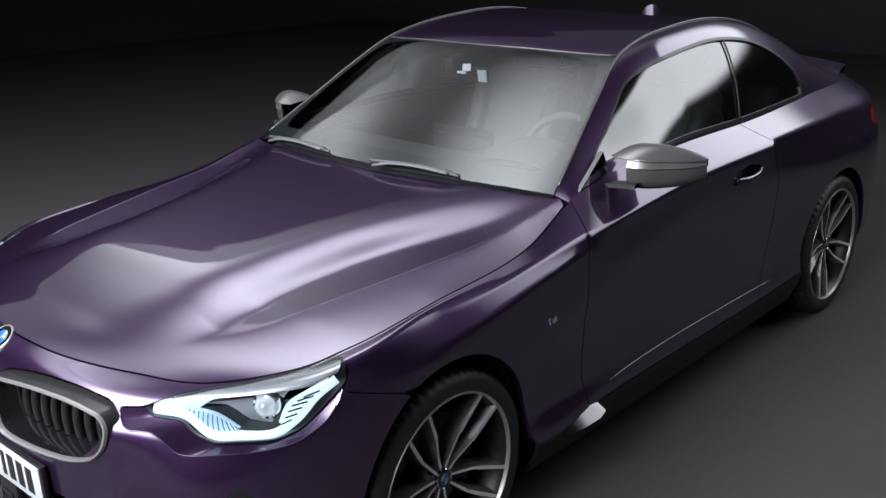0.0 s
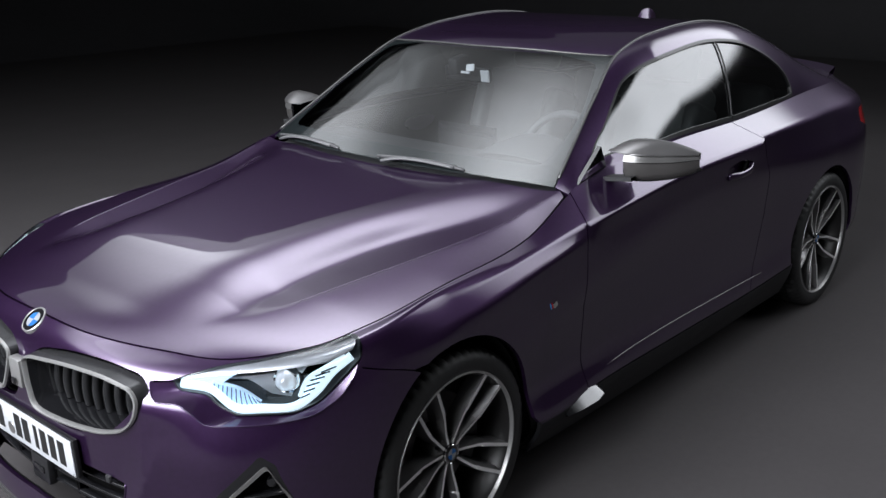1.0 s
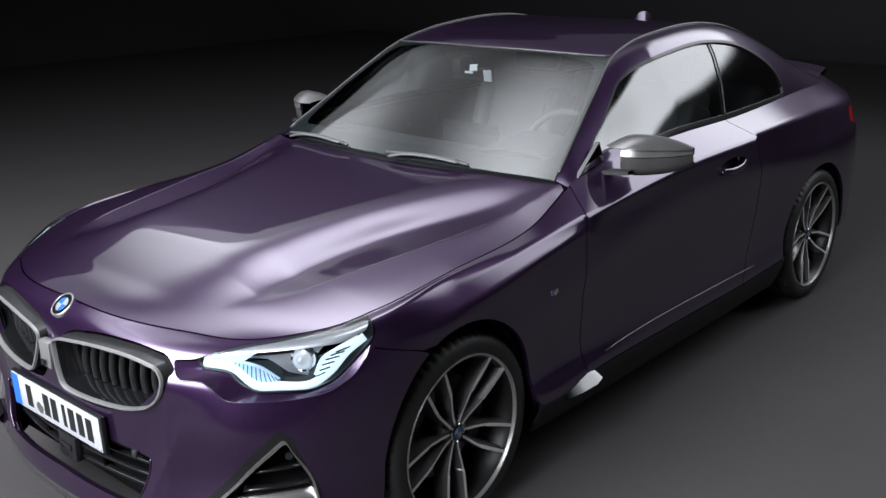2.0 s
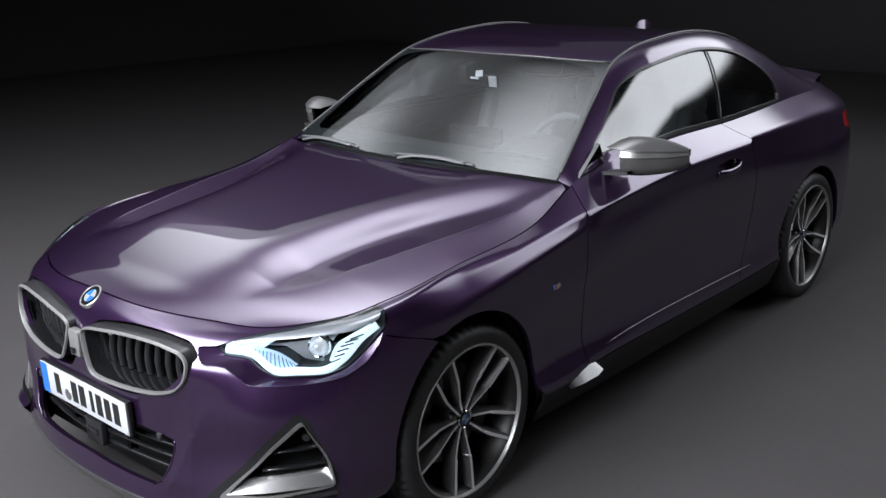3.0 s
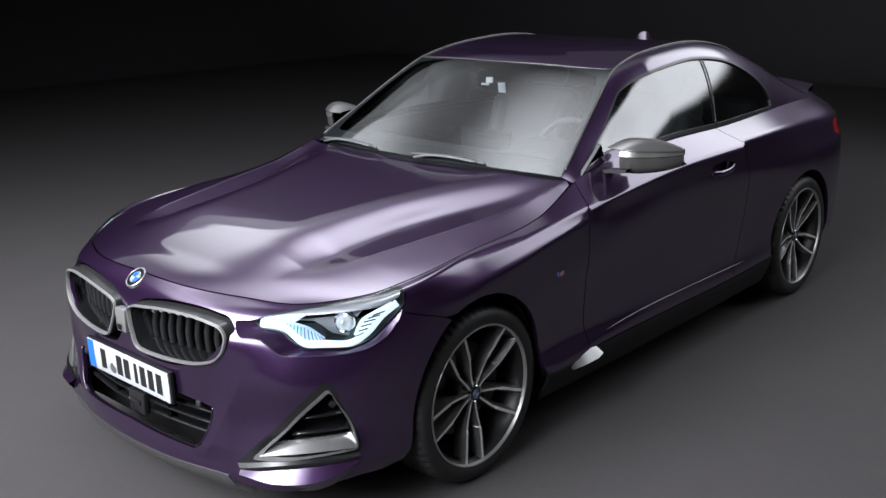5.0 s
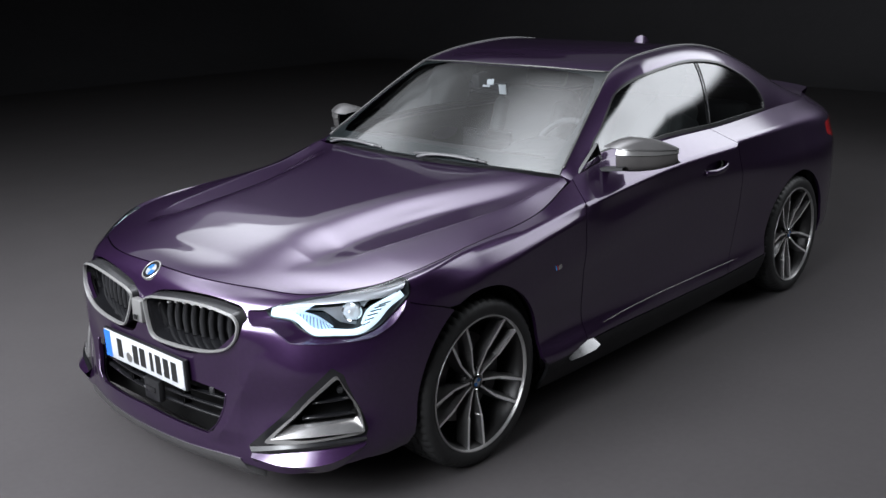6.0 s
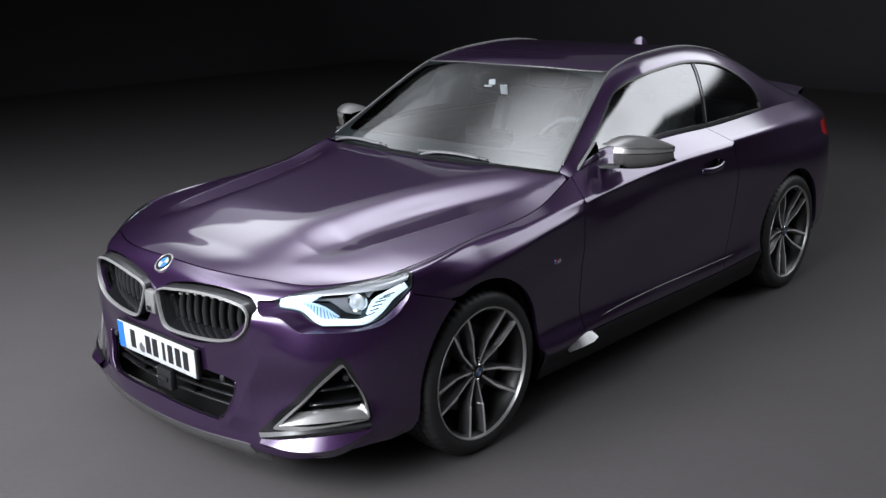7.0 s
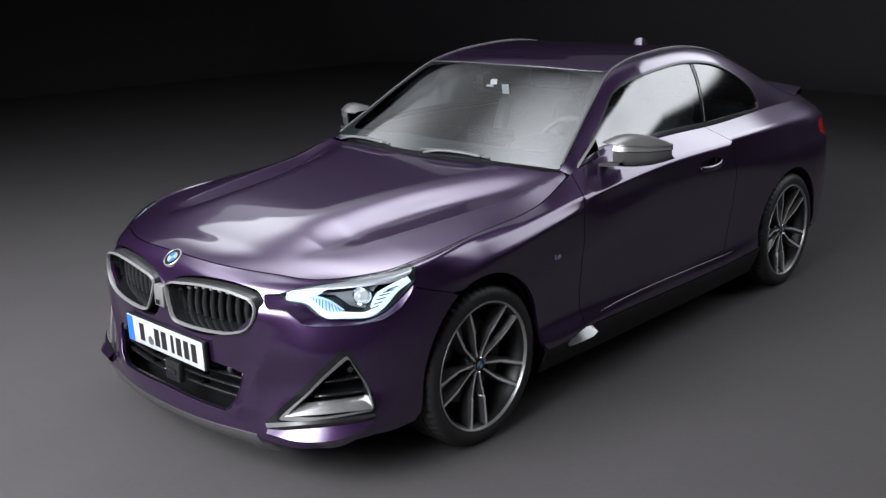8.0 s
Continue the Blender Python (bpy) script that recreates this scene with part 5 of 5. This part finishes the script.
def mirror(m):
    def station(t):
        """Front edge, rear edge, edge height and crest of the housing at share t from the door outwards."""
        y = 0.800 + 0.262 * t
        xf = -0.905 + 0.014 * math.sin(math.pi * min(1, 1.6 * t)) - 0.150 * t**2.6
        xr = xf - 0.120 * (1 - t**3) - 0.014
        return y, xf, xr, 1.086 - 0.008 * t, 0.043 * math.sin(math.pi * t**0.8 * 0.97 + 0.05) ** 0.75 + 0.002

    def loft(ts, section):
        return [np.array([section(*station(t), t)[k] for t in ts]) * m for k in range(len(section(*station(0.5), 0.5)))]

    full, outer = np.linspace(0, 1, 26), np.linspace(0.24, 1, 22)
    low = lambda t: 1 - 0.40 * t**4
    base = rings("wing_mirror", loft(np.linspace(0.22, 0.985, 22), lambda y, xf, xr, ze, hc, t: [(xf - 0.012, y, ze - 0.004), (xf - 0.014, y, ze - 0.07 * low(t)), (xf - 0.035, y, ze - 0.100 * low(t)), (xr + 0.004, y, ze - 0.097 * low(t)), (xr, y, ze), (xf - 0.012, y, ze - 0.004)]), BLACK, car, "door mirror with satin grey cap", closed=False)
    shares = (0.0, 0.04, 0.12, 0.25, 0.42, 0.6, 0.8, 1.0)
    rings("cap_top", loft(full, lambda y, xf, xr, ze, hc, t: [(xf - 0.010, y, ze - 0.005), (xf, y, ze - 0.003)] + [(xf + (xr - xf) * a - 0.0, y, ze + hc * (1 - (1 - a) ** 2.4) * (1 - 0.3 * a**4)) for a in shares] + [(xr, y, ze - 0.02)]), CAPGREY, base, "satin grey upper mirror cap", closed=False, sharp=50)
    rings("band", loft(outer, lambda y, xf, xr, ze, hc, t: [(xf - 0.012, y, ze - 0.004), (xf - 0.007, y, ze - 0.006), (xf - 0.001, y, ze - 0.028 * low(t)), (xf - 0.014, y, ze - 0.030 * low(t))]), SILVER, base, "bright silver band across the mirror", closed=False)
    rings("lower_cap", loft(outer, lambda y, xf, xr, ze, hc, t: [(xf - 0.013, y, ze - 0.031 * low(t)), (xf - 0.007, y, ze - 0.033 * low(t)), (xf - 0.010, y, ze - 0.070 * low(t)), (xf - 0.024, y, ze - 0.090 * low(t)), (xf - 0.040, y, ze - 0.100 * low(t))]), DARKCAP, base, "dark grey lower mirror cap", closed=False)
    foot = [[(-0.885 - 0.055 * a, 0.775 + 0.10 * t, 0.992 + 0.012 * t - 0.014 * b) for a, b in ((0, 0), (1, 0), (1, 1), (0, 1))] for t in (0, 0.5, 1.0, 1.3)]
    rings("mirror_foot", [np.array(q) * m for q in foot], PLASTIC, base, "black mirror foot")
    tri = np.array([(-0.755, 0.776, 0.99), (-0.93, 0.772, 1.02), (-0.925, 0.752, 1.09)])
    rings("mirror_triangle", [(tri + (0, 0.006, 0)) * m, (tri - (0, 0.01, 0)) * m], BLACK, base, "", cap=True)
    pane, pf = pebble(0.006, 0.090, 0.036, 20, 12)
    pane = pane + (-1.046, 0.935, 1.065)
    mk("mirror_glass", pane * m, [q if m[1] > 0 else q[::-1] for q in pf], CHROME, base, "mirror glass")


DARKCAP = material("mirror_lower_grey", (0.11, 0.104, 0.102), rough=0.3, metal=0.5, noise_size=0.002, spread=0.05)
twins(mirror)

GLOSS = material("piano_black", (0.008, 0.008, 0.009), rough=0.12, coat=1.0)
for d_ob, sgn in ((doors[0], 1), (doors[1], -1)):
    m = np.array((1.0, sgn, 1.0))
    uv = on_shell([(-1.64, 0.862), (-1.69, 0.861), (-1.75, 0.862), (-1.81, 0.866), (-1.86, 0.872)], (0, 2), UK[8], UK[12])
    base_line = shell(uv[:, 0], uv[:, 1])
    bar = smooth_line(base_line + np.array([(0, 0.004, 0), (0, 0.020, 0), (0, 0.024, 0), (0, 0.018, 0), (0, 0.002, 0)]), 16)
    tube("door_handle", bar * m, 0.006, PAINT, d_ob, "purple pull handle", n=8, rz=0.014)
    sh = trimmed(shell, pocket_uv, [], 0.03, lift=-0.035)
    p, n, f = sh
    mk("handle_cup", p * m, [tuple(reversed(t)) if sgn < 0 else tuple(t) for t in f], PAINT, d_ob, "", n * m)
    # badge on the wing as slanted coloured bars
    for k, mt in enumerate((BADGEBLUE, REDLENS, CHROME)):
        y0 = float(shell(*on_shell([(-0.42 - 0.022 * k, 0.682)], (0, 2), UK[6], UK[9])[0])[0, 1])
        bm = box_bm(0, 0, 0, 0.006 if k < 2 else 0.022, 0.003, 0.020, 0.001, 1)
        b = part("wing_badge", bm, mt, car, "small slanted coloured badge bar")
        b.matrix_basis = Matrix.Translation((-0.425 - 0.009 * k - (0.008 if k == 2 else 0), sgn * (y0 + 0.001), 0.682)) @ Matrix.Shear("XY", 4, (0, 0)) @ Matrix.Rotation(radians(18 * 1), 4, "Y")
    # flared front end of the side skirt
    fin = [[(-0.505, 0.894, 0.308), (-0.515, 0.928, 0.270)], [(-0.60, 0.900, 0.314), (-0.60, 0.944, 0.276)], [(-0.70, 0.908, 0.315), (-0.70, 0.954, 0.284)], [(-0.755, 0.912, 0.311), (-0.755, 0.946, 0.290)], [(-0.785, 0.908, 0.304), (-0.785, 0.920, 0.296)]]
    fin = [[(-0.505 + (q[0] + 0.505) * 0.78, q[1], q[2]) for q in pair] for pair in fin]
    rings("skirt_winglet", [np.array([q[0] for q in fin]) * m, np.array([q[1] for q in fin]) * m, (np.array([q[1] for q in fin]) - (0, 0.03, 0.01)) * m], GLOSS, car, "flared gloss black winglet of the side skirt", closed=False)

# wipers and cowl
cowl = [np.array([(-0.575 - 0.105 * (abs(y) / 0.74) ** 2.2 + dx, y, z0 - 0.028 * (abs(y) / 0.72) ** 2) for y in np.linspace(-0.72, 0.72, 30)]) for dx, z0 in ((0.03, 0.972), (-0.03, 0.985))]
rings("cowl_panel", cowl, PLASTIC, car, "black plastic cowl under the windscreen", closed=False)


def wiper(y0, y1):
    """Blade and arm that just clear the rear edge of the bonnet."""
    line = []
    for t in np.linspace(0, 1, 20):
        y = y0 + (y1 - y0) * t
        x = -0.588 - 0.105 * (abs(y) / 0.74) ** 2.2 - 0.012 * math.sin(t * math.pi)
        line.append(top(np.array([x]), np.array([y]))[0] + (0.004, 0, 0.008))
    w = tube("wiper", line, 0.006, WIPER, car, "grey-black wiper lying at the foot of the windscreen", n=6, rz=0.006)
    arm = [line[2] + (0.024, 0, -0.010), line[5] + (0.016, 0, 0.000), line[10] + (0.008, 0, 0.002), line[17] + (0, 0, 0.001)]
    tube("wiper_arm", smooth_line(arm, 14), 0.017, ARM, w, "flat satin grey wiper arm", n=8, rz=0.006)


ARM = material("wiper_arm_grey", (0.11, 0.11, 0.113), rough=0.4, noise_size=0.003, spread=0.1)
WIPER = material("wiper_grey_black", (0.07, 0.07, 0.072), rough=0.4, noise_size=0.003, spread=0.2)
wiper(0.00, 0.40)
wiper(-0.66, -0.22)

# roof fin, boot spoiler
rings("roof_fin", [np.array([(-2.40 - 0.16 * t - 0.035 * h, w * math.sin(math.pi * min(1, t * 1.02)) ** 0.6 * (1 - h * 0.75), 1.372 - 0.03 * t + 0.068 * h * math.sin(math.pi * (0.12 + 0.80 * t)) ** 0.5) for t in np.linspace(0.02, 0.98, 12) for w in (0.028,)] + [(-2.40 - 0.16 * t - 0.035 * h, -0.028 * math.sin(math.pi * min(1, t * 1.02)) ** 0.6 * (1 - h * 0.75), 1.372 - 0.03 * t + 0.068 * h * math.sin(math.pi * (0.12 + 0.80 * t)) ** 0.5) for t in np.linspace(0.98, 0.02, 12)]) for h in (0, 0.35, 0.7, 0.95, 1.0)], PAINT, car, "purple shark-fin roof aerial", cap=True)
sp_y = np.linspace(-0.60, 0.60, 40)
sp_x = -3.60 + 0.16 * (np.abs(sp_y) / 0.60) ** 2.5
rings("boot_spoiler", [np.stack([sp_x + dx, sp_y, 1.048 + dz - 0.018 * (np.abs(sp_y) / 0.6) ** 2], 1) for dx, dz in ((0.10, 0.010), (0.05, 0.022), (0.0, 0.038), (-0.035, 0.050), (-0.042, 0.042), (-0.02, 0.01), (0.0, -0.02))], PAINT, car, "purple lip spoiler on the boot lid", closed=False)

# ---------------------------------------------------------------- car: inside


def soft_box(name, c, s, mat, label="", tilt=0.0, bevel=0.04, parent=car):
    bm = box_bm(0, 0, 0, *s, bevel, 3)
    ob = part(name, bm, mat, parent, label)
    ob.matrix_basis = pose(*c, 0, tilt, 0)
    return ob


dash = [np.array([(x - 0.03 * (y / 0.7) ** 2, y, z + 0.0 * y) for y in np.linspace(-0.70, 0.70, 24)]) for x, z in ((-0.66, 0.955), (-0.85, 0.985), (-1.02, 0.98), (-1.10, 0.94), (-1.13, 0.84), (-1.08, 0.70))]
dashboard = rings("dashboard", dash, CABIN, car, "black dashboard", closed=False)
hood_pts = [np.array([(x, 0.37 + 0.19 * math.cos(a), 0.975 + h * math.sin(a)) for a in np.linspace(0, math.pi, 14)]) for x, h in ((-0.92, 0.03), (-1.02, 0.075), (-1.12, 0.08))]
rings("instrument_hood", hood_pts, CABIN, dashboard, "", closed=False)
part("centre_screen", box_bm(-1.10, 0.0, 1.0, 0.02, 0.30, 0.11, 0.006), BLACK, dashboard, "dark centre screen")
ang = np.linspace(0, 2 * math.pi, 41)[:-1]
wheel_tilt = Matrix.Translation((-1.22, 0.37, 0.94)) @ Matrix.Rotation(radians(-24), 4, "Y")
ring = [tuple(wheel_tilt @ Vector((0, 0.185 * math.cos(a), 0.185 * math.sin(a)))) for a in ang]
steer = tube("steering_wheel", ring, 0.016, LEATHER, car, "black leather steering wheel", closed=True)
for a in (0.1, math.pi - 0.1, -math.pi / 2):
    tube("wheel_spoke", [tuple(wheel_tilt @ Vector((0.01, 0.05 * math.cos(a), 0.05 * math.sin(a)))), tuple(wheel_tilt @ Vector((0, 0.18 * math.cos(a), 0.18 * math.sin(a))))], 0.016, TRIM, steer, "")
bm = lathe_bm([(0.0005, 0.03), (0.05, 0.028), (0.068, 0.015), (0.07, 0.0), (0.05, -0.03)], 24)
bmesh.ops.transform(bm, matrix=wheel_tilt @ Matrix.Rotation(radians(90), 4, "Z"), verts=bm.verts)
part("airbag_cover", bm, CABIN, steer)
for sgn in (1, -1):
    seat = soft_box("front_seat", (-1.62, 0.37 * sgn, 0.52), (0.50, 0.50, 0.16), LEATHER, "black leather front seat", -6)
    soft_box("backrest", (-0.30, 0, 0.36), (0.14, 0.48, 0.62), LEATHER, "", -14, 0.05, seat)
    soft_box("headrest", (-0.40, 0, 0.76), (0.09, 0.26, 0.17), LEATHER, "", -10, 0.035, seat)
    for s2 in (1, -1):
        soft_box("bolster", (-0.27, 0.21 * s2, 0.34), (0.20, 0.08, 0.50), LEATHER, "", -14, 0.03, seat)
rear_bench = soft_box("rear_bench", (-2.42, 0, 0.55), (0.45, 1.16, 0.15), LEATHER, "black leather rear bench")
soft_box("bench_back", (-0.27, 0, 0.26), (0.14, 1.14, 0.52), LEATHER, "", -20, 0.05, rear_bench)
soft_box("parcel_shelf", (-2.93, 0, 0.98), (0.36, 1.10, 0.03), CABIN, "black parcel shelf", 0, 0.01)
headliner = [np.array([(x, y, float(top(np.array([x]), np.array([y]))[0, 2]) - 0.03) for y in np.linspace(-0.52, 0.52, 12)]) for x in np.linspace(-1.25, -2.5, 14)]
rings("headliner", headliner, CABIN, car, "dark roof lining", closed=False)
inner_mirror = soft_box("interior_mirror", (-1.20, -0.075, 1.244), (0.03, 0.24, 0.065), BLACK, "black frameless interior mirror", 8, 0.012)
part("mirror_stem", box_bm(0.05, 0, 0.05, 0.09, 0.05, 0.07, 0.012), TRIM, inner_mirror, "black sensor housing")
part("toll_tag", box_bm(0.012, 0.10, 0.0, 0.008, 0.045, 0.05, 0.003, 1), WHITE, inner_mirror, "small pale sensor tag")
lid = part("sensor_lid", box_bm(0, 0, 0, 0.006, 0.034, 0.030, 0.002, 1), WHITE, inner_mirror, "pale sensor lid behind the glass")
lid.matrix_basis = pose(0.115, 0.115, 0.062, 0, -35, 24)
lid = part("sensor_lid", box_bm(0, 0, 0, 0.006, 0.046, 0.010, 0.002, 1), WHITE, inner_mirror)
lid.matrix_basis = pose(0.125, 0.095, 0.044, 0, -35, 0)
bulkhead = [np.array([(-0.70, y, z) for y in np.linspace(-0.72, 0.72, 6)]) for z in (0.25, 0.95)]
rings("bulkhead", bulkhead, SHADOW_GAP, car, "", closed=False)

for sgn in (1, -1):
    pl = []
    for z in np.linspace(1.05, 1.355, 14):
        x = post(z)
        pl.append(side(np.array([x]), np.array([side_s(x, z)]))[0] + (0, 0.0, 0))
    tube("window_seal", np.array(pl) * (1, sgn, 1), 0.004, PLASTIC, car, "thin black seal between the side windows", n=6, rz=0.004)

# thin silver tube laid on the door skin above the skirt
sill = lifted(smooth_line([(-0.80, 0.895, 0.349), (-0.898, 0.890, 0.353), (-1.183, 0.885, 0.358), (-1.63, 0.885, 0.354), (-2.05, 0.894, 0.352)], 30), 0.0005, UK[11])
twins(lambda m: tube("sill_line", sill * m, 0.0011, SILVER, car, "thin silver line along the lower door", n=6))
